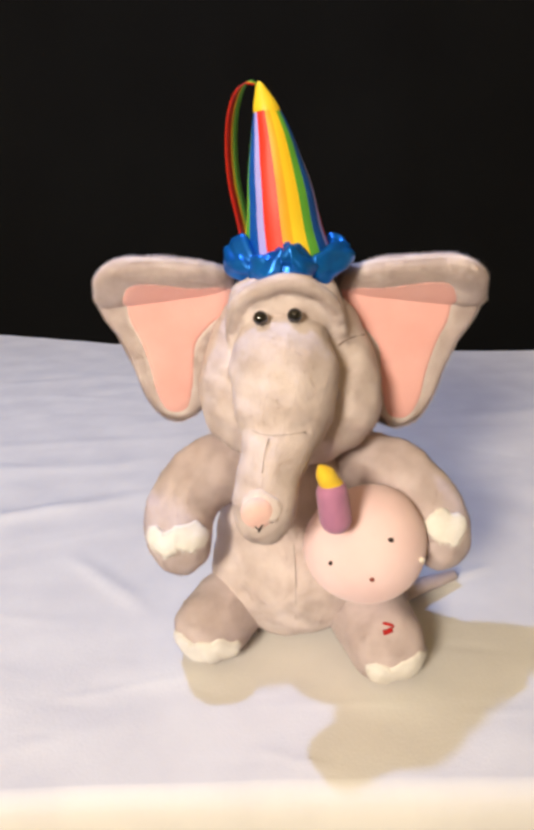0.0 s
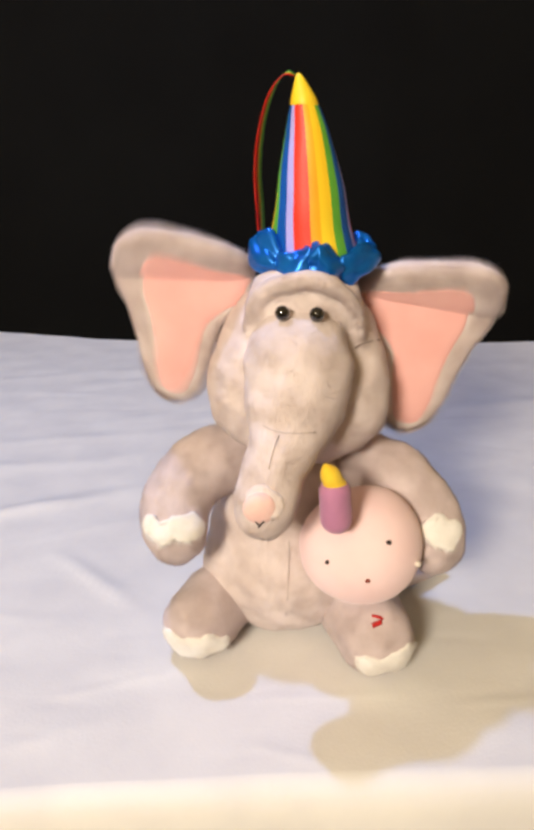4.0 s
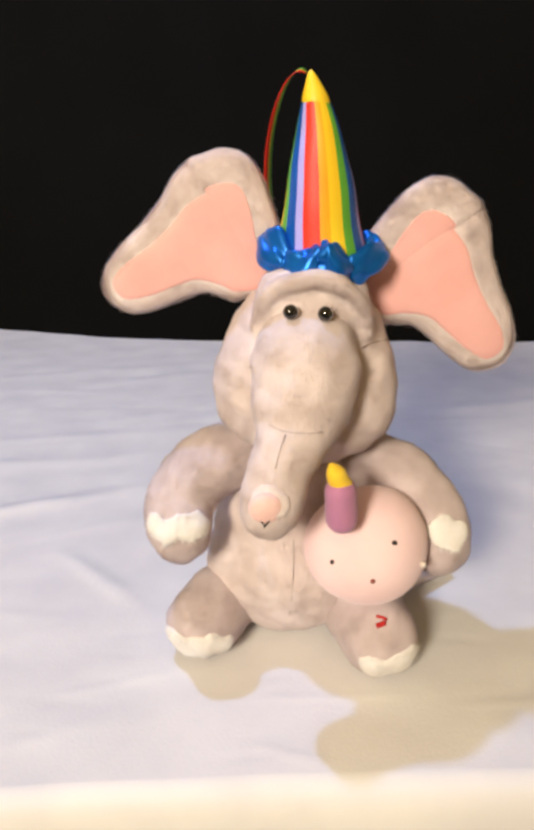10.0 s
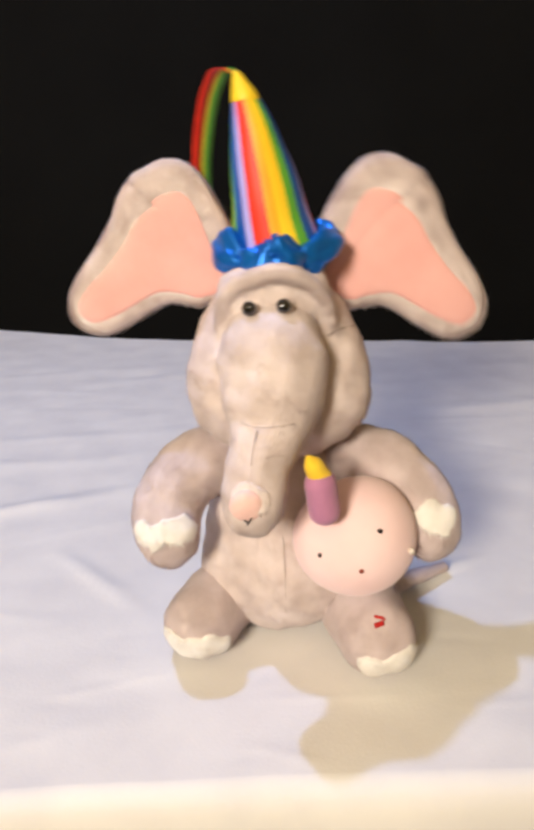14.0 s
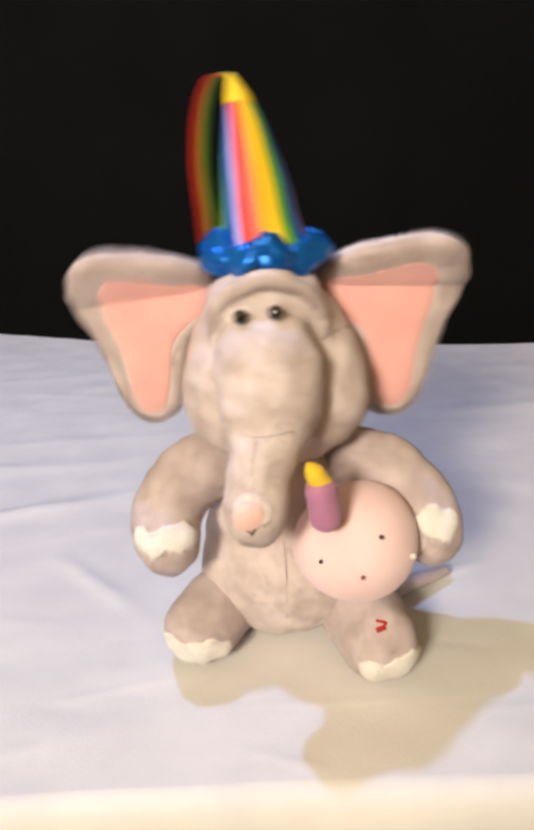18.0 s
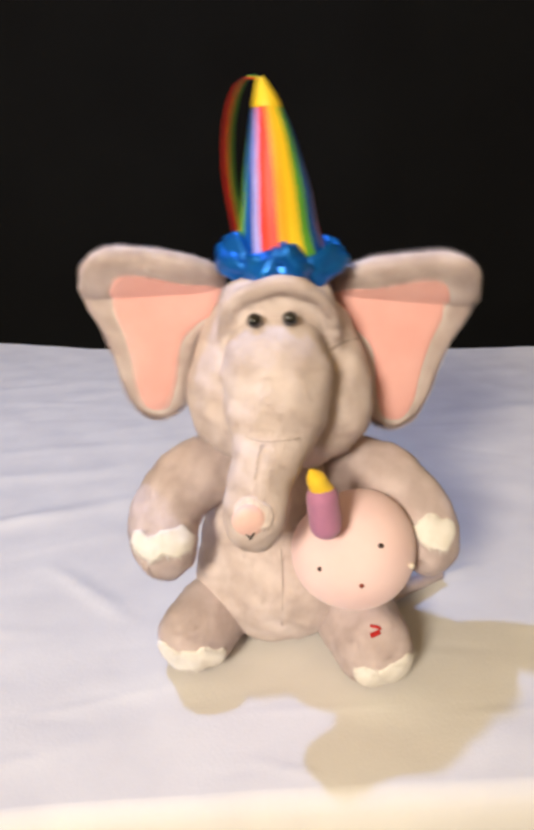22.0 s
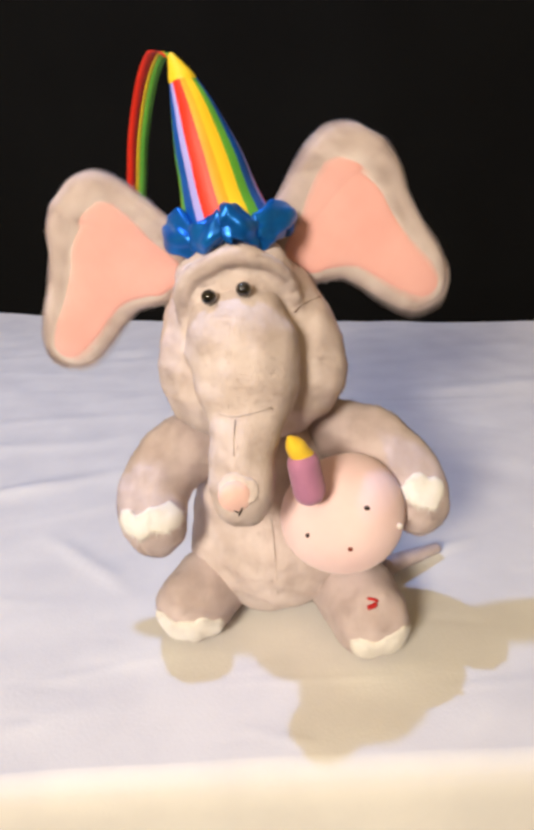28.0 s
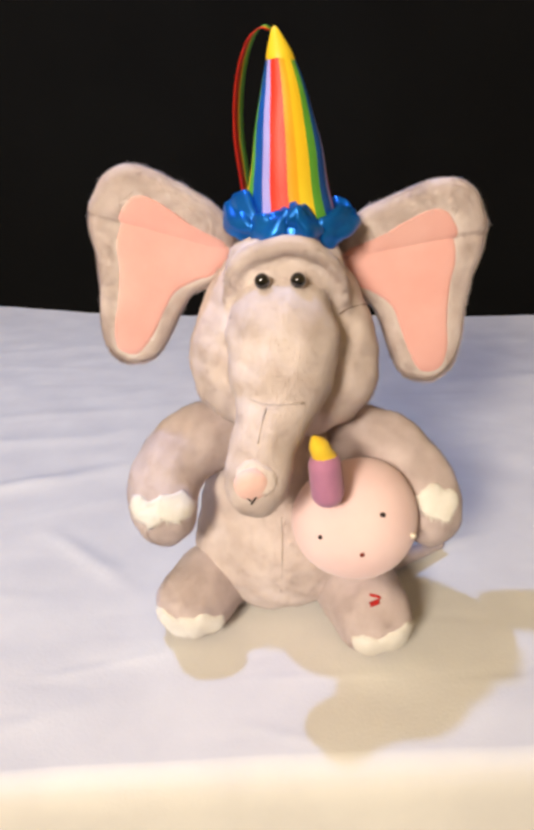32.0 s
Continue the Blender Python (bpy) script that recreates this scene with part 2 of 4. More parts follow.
def pile(verts, faces, per_mm2=1.5, length=0.003, width=0.0004, keep=None, comb=(0, -0.2, -0.7), seed=1):
    """The surface with its short nap: one thin blade a hair, in one mesh."""
    rng = np.random.default_rng(seed)
    f = np.asarray(faces)
    tri = np.concatenate([f[:, [0, 1, 2]], f[:, [0, 2, 3]]]) if f.shape[1] == 4 else f
    n = normals_of(verts, f)
    a, b, c = (verts[tri[:, i]] for i in range(3))
    area = np.linalg.norm(np.cross(b - a, c - a), axis=1) / 2
    count = int(area.sum() * 1e6 * per_mm2)
    pick = rng.choice(len(tri), count, p=area / area.sum())
    u = rng.random((count, 2))
    u = np.where(u.sum(1, keepdims=True) > 1, 1 - u, u)
    w = np.stack([1 - u.sum(1), u[:, 0], u[:, 1]], 1)
    p = sum(w[:, i, None] * verts[tri[pick, i]] for i in range(3))
    nn = sum(w[:, i, None] * n[tri[pick, i]] for i in range(3))
    if keep is not None:
        ok = keep(p, nn)
        p, nn = p[ok], nn[ok]
    nn /= np.linalg.norm(nn, axis=1)[:, None]
    lay = np.array(comb) - (nn @ np.array(comb))[:, None] * nn
    swirl = np.stack([np.sin(p[:, 2] * 190 + p[:, 0] * 140), np.sin(p[:, 0] * 170 - p[:, 2] * 120), np.cos(p[:, 0] * 230)], 1) * 0.3
    lay /= np.linalg.norm(lay, axis=1)[:, None] + 0.25
    flow = lay + swirl + rng.normal(0, 0.28, p.shape)
    flow -= np.sum(flow * nn, axis=1)[:, None] * nn
    flow /= np.linalg.norm(flow, axis=1)[:, None] + 1e-6
    way = flow + nn * np.where(rng.random(len(p)) < 0.07, rng.uniform(0.4, 0.9, len(p)), rng.uniform(0.10, 0.34, len(p)))[:, None]
    way /= np.linalg.norm(way, axis=1)[:, None]
    side = np.cross(nn, way) + 1e-6
    side /= np.linalg.norm(side, axis=1)[:, None]
    long = length * rng.uniform(0.6, 1.15, len(p))[:, None]
    base = p - nn * 0.0006
    blades = np.stack([base + side * width, base - side * width, base + way * long], 1).reshape(-1, 3)
    soft = np.repeat(nn + rng.normal(0, 0.10, nn.shape), 3, axis=0)
    soft /= np.linalg.norm(soft, axis=1)[:, None]
    k = len(verts)
    all_faces = f.tolist() + (k + np.arange(len(blades)).reshape(-1, 3)).tolist()
    return np.concatenate([verts, blades]), all_faces, np.concatenate([n, soft])


def moved(data, by):
    v, f, n = data
    return np.asarray(v) - np.array(by), f, n


def curve_loop(points, n=6):
    """A smooth closed line through the points."""
    p = np.array(points, float)
    out = []
    for i in range(len(p)):
        a, b, c, d = p[i - 1], p[i], p[(i + 1) % len(p)], p[(i + 2) % len(p)]
        for t in np.arange(n) / n:
            out.append(0.5 * (2 * b + (c - a) * t + (2 * a - 5 * b + 4 * c - d) * t * t + (3 * b - a - 3 * c + d) * t ** 3))
    return np.array(out)


def curve_open(points, n=8):
    p = np.array(points, float)
    p = np.concatenate([[2 * p[0] - p[1]], p, [2 * p[-1] - p[-2]]])
    out = []
    for i in range(1, len(p) - 2):
        a, b, c, d = p[i - 1:i + 3]
        for t in np.arange(n) / n:
            out.append(0.5 * (2 * b + (c - a) * t + (2 * a - 5 * b + 4 * c - d) * t * t + (3 * b - a - 3 * c + d) * t ** 3))
    out.append(p[-2])
    return np.array(out)


def tube(path, radii, sides=12):
    """A round tube along a path, closed at both ends."""
    path = np.asarray(path, float)
    radii = np.broadcast_to(np.asarray(radii, float), len(path))
    t = np.gradient(path, axis=0)
    t /= np.linalg.norm(t, axis=1)[:, None]
    ref = np.array([0.3, 0.9, 0.1])
    a = np.cross(t, ref)
    a /= np.linalg.norm(a, axis=1)[:, None]
    b = np.cross(t, a)
    ang = np.arange(sides) * 2 * np.pi / sides
    ring = path[:, None] + radii[:, None, None] * (np.cos(ang)[None, :, None] * a[:, None] + np.sin(ang)[None, :, None] * b[:, None])
    v = ring.reshape(-1, 3)
    f = []
    for i in range(len(path) - 1):
        for j in range(sides):
            k = (j + 1) % sides
            f.append((i * sides + j, (i + 1) * sides + j, (i + 1) * sides + k, i * sides + k))
    v = np.concatenate([v, path[:1], path[-1:]])
    m = len(v)
    for j in range(sides):
        k = (j + 1) % sides
        f.append((m - 2, j, k, k))
        f.append((m - 1, (len(path) - 1) * sides + k, (len(path) - 1) * sides + j, (len(path) - 1) * sides + j))
    f = [tuple(dict.fromkeys(q)) for q in f]
    return v, f, None


def pad(outline, centre, half, bow=0.0, rings=9, power=4, flat_front=False):
    """A soft flat pad in the x-z plane: outline, kernel point, half its thickness."""
    o = np.asarray(outline, float)
    c = np.array(centre, float)
    n = len(o)
    verts, faces = [], []
    for sign in (-1, 1):
        for i in range(1, rings + 1):
            s = (i / rings) ** 0.7
            for q in o:
                x, z = c + (q - c) * s
                y = sign * half * (max(0.0, 1 - s ** power) ** 0.5) + bow * (x * x + z * z)
                verts.append((x, y, z))
        verts.append((c[0], sign * half + bow * (c @ c), c[1]))
    size = rings * n + 1
    for side in (0, 1):
        o0 = side * size
        for i in range(rings - 1):
            for j in range(n):
                k = (j + 1) % n
                q = (o0 + i * n + j, o0 + i * n + k, o0 + (i + 1) * n + k, o0 + (i + 1) * n + j)
                faces.append(q if side else q[::-1])
        for j in range(n):
            k = (j + 1) % n
            q = (o0 + size - 1, o0 + k, o0 + j)
            faces.append(q[::-1] if side == 0 else q)
    v = np.array(verts)
    # weld the two rims
    rim0, rim1 = (rings - 1) * n, size + (rings - 1) * n
    swap = {rim1 + j: rim0 + j for j in range(n)}
    faces = [tuple(swap.get(a, a) for a in q) for q in faces]
    area = sum((o[j][0] * o[(j + 1) % n][1] - o[(j + 1) % n][0] * o[j][1]) for j in range(n))
    if area < 0:
        faces = [q[::-1] for q in faces]
    return v, faces


def radius_at(outline, angle):
    """How far a closed outline round the origin reaches at each angle."""
    a, r = np.arctan2(outline[:, 1], outline[:, 0]), np.hypot(outline[:, 0], outline[:, 1])
    order = np.argsort(a)
    return np.interp(angle, a[order], r[order], period=2 * np.pi)


def quads(faces):
    return np.array([tuple(q) if len(q) == 4 else (*q, q[-1]) for q in faces])


def within(points, outline):
    x, z = points[:, 0], points[:, 2]
    inside = np.zeros(len(points), bool)
    o = np.asarray(outline)
    for (x0, z0), (x1, z1) in zip(o, np.roll(o, -1, 0)):
        cross = ((z0 > z) != (z1 > z)) & (x < (x1 - x0) * (z - z0) / ((z1 - z0) or 1e-9) + x0)
        inside ^= cross
    return inside


def box_data(lo, hi, bevel=0.0):
    bm = bmesh.new()
    bmesh.ops.create_cube(bm, size=1)
    for v in bm.verts:
        v.co = [(a + b) / 2 + c * (b - a) for a, b, c in zip(lo, hi, v.co)]
    if bevel:
        bmesh.ops.bevel(bm, geom=bm.edges[:], offset=bevel, segments=2, affect="EDGES")
    bm.verts.index_update()
    data = np.array([v.co[:] for v in bm.verts]), [[v.index for v in f.verts] for f in bm.faces], None
    bm.free()
    return data


def flat(ob):
    ob.data.polygons.foreach_set("use_smooth", np.zeros(len(ob.data.polygons), bool))
    return ob


# ---------------------------------------------------------------- room
tagged(flat(part("floor", box_data((-2.5, -3.2, -0.05), (2.5, 2.2, 0)), FLOOR)), "dark floor under the draped table", kind="structure")
tagged(flat(part("wall_north", box_data((-2.5, 2.2, 0), (2.5, 2.3, 2.6)), WALL)), "unseen warm-tinted wall behind the black curtain", kind="structure")
tagged(flat(part("wall_south", box_data((-2.5, -3.3, 0), (2.5, -3.2, 2.6)), WALL)), "unseen wall tinted for warm bounce light", kind="structure")
tagged(flat(part("wall_west", box_data((-2.6, -3.3, 0), (-2.5, 2.3, 2.6)), WALL)), "unseen wall tinted for warm bounce light", kind="structure")
tagged(flat(part("wall_east", box_data((2.5, -3.3, 0), (2.6, 2.3, 2.6)), WALL)), "unseen wall tinted for warm bounce light", kind="structure")
tagged(flat(part("ceiling", box_data((-2.6, -3.3, 2.6), (2.6, 2.3, 2.7)), WALL)), "unseen ceiling tinted for warm bounce light", kind="structure")


def curtain():
    xs = np.linspace(-2.4, 2.4, 320)
    zs = np.linspace(0.02, 2.58, 14)
    fold = 0.010 * np.sin(xs * 9 + 1.3 * np.sin(xs * 3.1)) + 0.003 * np.sin(xs * 23 + 2)
    front = np.array([(x, 1.75 + d * (0.7 + 0.3 * (2.6 - z) / 2.6), z) for z in zs for x, d in zip(xs, fold)])
    v = np.concatenate([front, front + [0, 0.004, 0]])
    n, f = len(xs), []
    for i in range(len(zs) - 1):
        for j in range(n - 1):
            a = i * n + j
            f.append((a, a + 1, a + n + 1, a + n))
            f.append((a + len(front), a + n + len(front), a + n + 1 + len(front), a + 1 + len(front)))
    ob = part("curtain", (v, f, None), BLACK)
    tagged(ob, "plain black cloth curtain hanging behind the table", "curtain")


curtain()


def back_edge(x):
    return np.interp(x, [-1.3, -0.58, -0.31, -0.11, 0.4, 1.3], [1.02, 0.955, 0.873, 0.838, 0.787, 0.775]) + 0.004 * np.sin(x * 9)


def ridge(x, y, a, b, width, high):
    """A crease along the line from a to b."""
    a, b = np.array(a), np.array(b)
    d = b - a
    t = np.clip(((x - a[0]) * d[0] + (y - a[1]) * d[1]) / (d @ d), 0, 1)
    r = np.hypot(x - a[0] - t * d[0], y - a[1] - t * d[1])
    return high * np.exp(-(r / width) ** 2) * np.clip(4 * t * (1 - t) + 0.2, 0, 1)


def tablecloth():
    nx, ny = 300, 240
    xs = np.linspace(-1.1, 1.1, nx)
    us = np.linspace(0, 1, ny)
    X, U = np.meshgrid(xs, us)
    yb = back_edge(X)
    yf = -0.172 + 0.004 * np.sin(X * 5 + 1)
    Y = yf + (yb - yf) * U ** 1.35
    Z = ridge(X, Y, (-0.55, 0.10), (-0.13, 0.235), 0.012, 0.004) + ridge(X, Y, (-0.20, 0.10), (-0.10, 0.0), 0.008, 0.0025)
    Z += ridge(X, Y, (-0.5, 0.36), (-0.12, 0.40), 0.014, 0.0015) + ridge(X, Y, (-0.45, 0.30), (-0.16, 0.31), 0.014, 0.0015)
    Z += ridge(X, Y, (0.11, 0.02), (0.22, 0.075), 0.006, 0.003) + ridge(X, Y, (0.25, 0.45), (0.6, 0.5), 0.02, 0.003)
    rng = random.Random(4)
    for _ in range(280):
        cx, cy = rng.uniform(-0.75, 0.75), -0.16 + 0.98 * rng.random() ** 1.4
        turn, half = rng.gauss(0.08, 0.30), rng.uniform(0.02, 0.11) * (0.6 + cy + 0.2)
        dx, dy = half * math.cos(turn), half * math.sin(turn)
        Z += ridge(X, Y, (cx - dx, cy - dy), (cx + dx, cy + dy), rng.uniform(0.004, 0.010) * (0.7 + cy + 0.2), rng.uniform(-0.0005, 0.0008))
    Z += 0.0005 * np.sin(58 * X + 1.6 * np.sin(21 * Y + 2)) * np.sin(47 * Y + 1.3 * np.sin(17 * X)) + 0.0004 * np.sin(29 * X - 38 * Y + 1) * np.sin(71 * Y + 11 * X)
    Z += 0.003 * np.clip((U - 0.93) / 0.07, 0, 1) ** 2
    near = np.clip(1 - np.hypot((X - 0.02) / 0.16, (Y + 0.0) / 0.11), 0, 1)
    Z *= np.clip(1 - 2.5 * near, 0, 1)
    top = np.stack([X, Y, TOP + Z], -1)
    rows = []
    for k, (dy, dz) in enumerate(((0.016, -0.70), (0.016, -0.30), (0.0165, -0.10), (0.016, -0.03), (0.013, -0.010), (0.006, -0.002))):
        r = top[0].copy()
        r[:, 1] -= dy + (0.02 * np.sin(xs * 14) * min(1, -dz * 1.6))
        r[:, 2] = TOP + dz
        rows.append(r)
    back = []
    for dy, dz in ((0.006, 0.001), (0.012, -0.008), (0.015, -0.03), (0.016, -0.1), (0.016, -0.3), (0.016, -0.7)):
        r = top[-1].copy()
        r[:, 1] += dy
        r[:, 2] = TOP + dz
        back.append(r)
    grid = np.concatenate([np.array(rows), top, np.array(back)])
    m = len(grid)
    v = grid.reshape(-1, 3)
    f = [(i * nx + j, i * nx + j + 1, (i + 1) * nx + j + 1, (i + 1) * nx + j) for i in range(m - 1) for j in range(nx - 1)]
    tagged(part("tablecloth", (v, f, None), CLOTH), "creased white cotton cloth draped over the table", "tablecloth")


tablecloth()


def table():
    t = tagged(new("table"), "wooden table hidden under a white cloth", "table")
    # the top lies wholly under the cloth, its back edge set in from the hem
    part("tabletop", box_data((-1.08, -0.165, TOP - 0.035), (1.08, 0.76, TOP - 0.006), 0.003), WOOD, t)
    for x in (-1.0, 1.0):
        for y in (-0.10, 0.70):
            part("leg", box_data((x - 0.03, y - 0.03, 0), (x + 0.03, y + 0.03, TOP - 0.035), 0.003), WOOD, t)


table()

# ---------------------------------------------------------------- plush elephant
HIP = np.array((0.0, 0.01, 0.02))
NECK = np.array((0.0214, 0.0, 0.1696))
BRIM = np.array((0.0173, -0.005, 0.3179))
TIP = np.array((-0.0040, 0.0, 0.4275))
EAR_PIN = {"left": np.array((-0.0296, 0.016, 0.2905)), "right": np.array((0.0618, 0.016, 0.2885))}

elephant = tagged(new("plush_elephant"), "grey plush toy elephant sitting upright on the white cloth", "soft toy")
elephant.matrix_basis = ELE
MOVING = {"torso": [], "head": []}


def lumps(X):
    """The uneven stuffing under the cloth."""
    x, y, z = X[..., 0], X[..., 1], X[..., 2]
    soft = 0.0009 * np.sin(95 * x + 40 * z + 1) * np.sin(80 * y + 60 * x) + 0.0007 * np.sin(150 * z + 70 * x) * np.sin(130 * x - 60 * y + 2)
    return soft + 0.0006 * np.sin(240 * x + 110 * z + 3) * np.sin(210 * z - 90 * x + 60 * y)


def plush(name, field, lo, hi, at, mat=PLUSH, parent=None, label="", h=0.0025, length=0.0036, per=4.4, keep=None, seed=1, comb=(0, -0.2, -0.7)):
    v, f = nets(lambda X: field(X) + lumps(X), lo, hi, h)
    data = moved(pile(v, f, per, length, 0.00022, keep, comb, seed), at)
    ob = part(name, data, mat, parent or elephant, label, pose(*at) if parent is None else Matrix())
    return ob


def torso_field(X):
    d = ball_field(X, (0.0215, 0.006, 0.058), (0.070, 0.066, 0.062))
    d = blend(d, ball_field(X, (0.0215, 0.012, 0.125), (0.056, 0.046, 0.05)), 0.03)
    return np.maximum(d, 0.0015 - X[..., 2])


MOVING["torso"].append(plush("torso", torso_field, (-0.07, -0.07, -0.01), (0.11, 0.10, 0.19), HIP, seed=2))

def ragged(X):
    """The uneven edge of a sewn-on patch of long pile."""
    x, z = X[..., 0], X[..., 2]
    return 0.0020 * np.sin(170 * x + 90 * z + 2) + 0.0009 * np.sin(420 * x - 130 * z) + 0.0004 * np.sin(900 * x + 310 * z)


ARM_L = [(-0.026, 0.004, 0.152, 0.0259), (-0.054, -0.012, 0.143, 0.0264), (-0.07, -0.034, 0.122, 0.0245), (-0.0655, -0.052, 0.108, 0.0216)]
ARM_R = [(0.074, 0.004, 0.15, 0.0259), (0.106, -0.012, 0.143, 0.0254), (0.127, -0.035, 0.124, 0.0235), (0.131, -0.05, 0.106, 0.0206)]
for name, rows, spot, seed in (("left", ARM_L, (-0.0670, -0.074, 0.1240), 3), ("right", ARM_R, (0.1300, -0.068, 0.1285), 4)):
    fld = lambda X, rows=rows: limb_field(X, curve_open(rows, 3))
    rr = np.array(rows)
    lo, hi = rr[:, :3].min(0) - 0.036, rr[:, :3].max(0) + 0.036
    arm = plush("arm", fld, lo, hi, HIP, MAUVE, label="plush arm, darker and more mauve than the torso", seed=seed)
    MOVING["torso"].append(arm)
    cap = lambda X, fld=fld, spot=spot: np.maximum(fld(X) - 0.0016, ball_field(X, spot, (0.025, 0.022, 0.0095)) + ragged(X))
    plush("paw_patch", cap, lo, hi, HIP, CREAM, arm, "cream plush paw patch", 0.0018, 0.0052, 1.6, seed=seed + 20)

LEG_L = [(-0.010, 0.004, 0.034, 0.028), (-0.036, -0.026, 0.029, 0.0290), (-0.0465, -0.044, 0.028, 0.0290)]
LEG_R = [(0.062, -0.006, 0.034, 0.028), (0.085, -0.046, 0.030, 0.0300), (0.0910, -0.069, 0.029, 0.0300)]
legs = []
for rows, spot, seed in ((LEG_L, (-0.0515, -0.070, 0.0220), 5), (LEG_R, (0.1025, -0.094, 0.0225), 6)):
    fld = lambda X, rows=rows: np.maximum(limb_field(X, rows), 0.0012 - X[..., 2])
    rr = np.array(rows)
    lo, hi = rr[:, :3].min(0) - 0.042, rr[:, :3].max(0) + 0.042
    leg = plush("leg", fld, lo, hi, np.zeros(3), MAUVE, label="plush leg, darker and more mauve than the torso", seed=seed)
    legs.append(leg)
    cap = lambda X, fld=fld, spot=spot: np.maximum(fld(X) - 0.0016, ball_field(X, spot, (0.030, 0.026, 0.0125)) + ragged(X))
    plush("toe_patch", cap, lo, hi, np.zeros(3), CREAM, leg, "cream plush toe patch", 0.0018, 0.0052, 1.6, seed=seed + 20)

CAMERA_EYE = np.array((0.0, -0.505, 0.397))          # the camera's place at the start; details are laid on along its sight lines


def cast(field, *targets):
    """Where the camera's first sight lines through the targets meet a surface."""
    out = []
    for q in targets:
        way = np.array(q) - CAMERA_EYE
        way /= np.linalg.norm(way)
        steps = CAMERA_EYE + np.arange(0.2, 0.8, 0.0005)[:, None] * way
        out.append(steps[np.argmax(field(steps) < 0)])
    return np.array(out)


# red stitched mark on one foot
foot_field = lambda X: limb_field(X, LEG_R)
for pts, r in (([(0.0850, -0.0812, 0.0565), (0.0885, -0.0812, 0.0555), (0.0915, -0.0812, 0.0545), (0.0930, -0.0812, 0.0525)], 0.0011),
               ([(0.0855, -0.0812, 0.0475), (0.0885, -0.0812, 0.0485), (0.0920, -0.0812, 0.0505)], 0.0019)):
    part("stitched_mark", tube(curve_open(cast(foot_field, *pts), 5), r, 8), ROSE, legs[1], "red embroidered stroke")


BROW = [(-0.0265, -0.0350, 0.268), (-0.0190, -0.0455, 0.290), (-0.003, -0.0500, 0.3025), (0.015, -0.0505, 0.3065), (0.033, -0.0490, 0.3025), (0.0470, -0.0430, 0.288), (0.0535, -0.0330, 0.262)]


def head_field(X):
    d = ball_field(X, (0.0180, 0.004, 0.240), (0.0585, 0.056, 0.062))
    d = blend(d, ball_field(X, (-0.0170, -0.012, 0.218), (0.032, 0.041, 0.043)), 0.016)
    d = blend(d, ball_field(X, (0.0550, -0.012, 0.215), (0.032, 0.041, 0.043)), 0.016)
    d = blend(d, ball_field(X, (0.0200, -0.020, 0.195), (0.042, 0.040, 0.034)), 0.016)
    d = blend(d, ball_field(X, (0.0110, -0.030, 0.274), (0.032, 0.027, 0.028)), 0.012)
    d = blend(d, ball_field(X, (0.0140, -0.024, 0.2890), (0.038, 0.0265, 0.026)), 0.010)
    return blend(d, limb_field(X, [(*p, 0.0022 + 0.0024 * math.sin(math.pi * k / 18)) for k, p in enumerate(curve_open(BROW, 3))]), 0.0060)


HEAD = plush("head", head_field, (-0.07, -0.09, 0.15), (0.11, 0.08, 0.32), NECK, seed=7)
MOVING["head"].append(HEAD)

TRUNK_ROWS = [(0.0125, -0.040, 0.2560, 0.0340), (0.0125, -0.055, 0.2470, 0.0358), (0.0125, -0.066, 0.226, 0.0330), (0.0060, -0.086, 0.2025, 0.0215),
              (0.0010, -0.096, 0.186, 0.0195), (-0.0020, -0.103, 0.172, 0.0195), (-0.0030, -0.105, 0.164, 0.0185)]
trunk = plush("trunk", lambda X: limb_field(X, TRUNK_ROWS), (-0.04, -0.14, 0.14), (0.06, 0.0, 0.30), NECK, seed=8)
MOVING["head"].append(trunk)
tip_field = lambda X: np.maximum(limb_field(X, TRUNK_ROWS) - 0.0012, ball_field(X, (-0.0048, -0.1180, 0.1795), (0.0138, 0.016, 0.0098)) + 0.6 * ragged(X))
plush("trunk_tip", tip_field, (-0.035, -0.14, 0.15), (0.025, -0.08, 0.21), NECK, PALE, trunk, "pale plush round the end of the trunk", 0.0018, 0.0040, 1.6, seed=29)
v, f = nets(lambda X: ball_field(X, (-0.0062, -0.1205, 0.1750), (0.0112, 0.0054, 0.0112)), (-0.025, -0.14, 0.15), (0.015, -0.10, 0.20), 0.0012)
part("nostril_pad", moved((v, f, None), NECK), PALE_FELT, trunk, "pale pink felt end of the trunk")

def bead(c, r, n=14):
    bm = bmesh.new()
    bmesh.ops.create_uvsphere(bm, u_segments=n, v_segments=n, radius=1)
    bm.verts.index_update()
    v = np.array([q.co[:] for q in bm.verts]) * np.array(r) + np.array(c)
    f = [[q.index for q in p.verts] for p in bm.faces]
    bm.free()
    return v, f, None


for x, z in ((-0.0030, 0.2862), (0.0192, 0.2876)):
    part("eye", moved(bead((x, -0.0625, z), (0.0050, 0.0052, 0.0050), 20), NECK), EYE, HEAD, "shiny black bead eye")

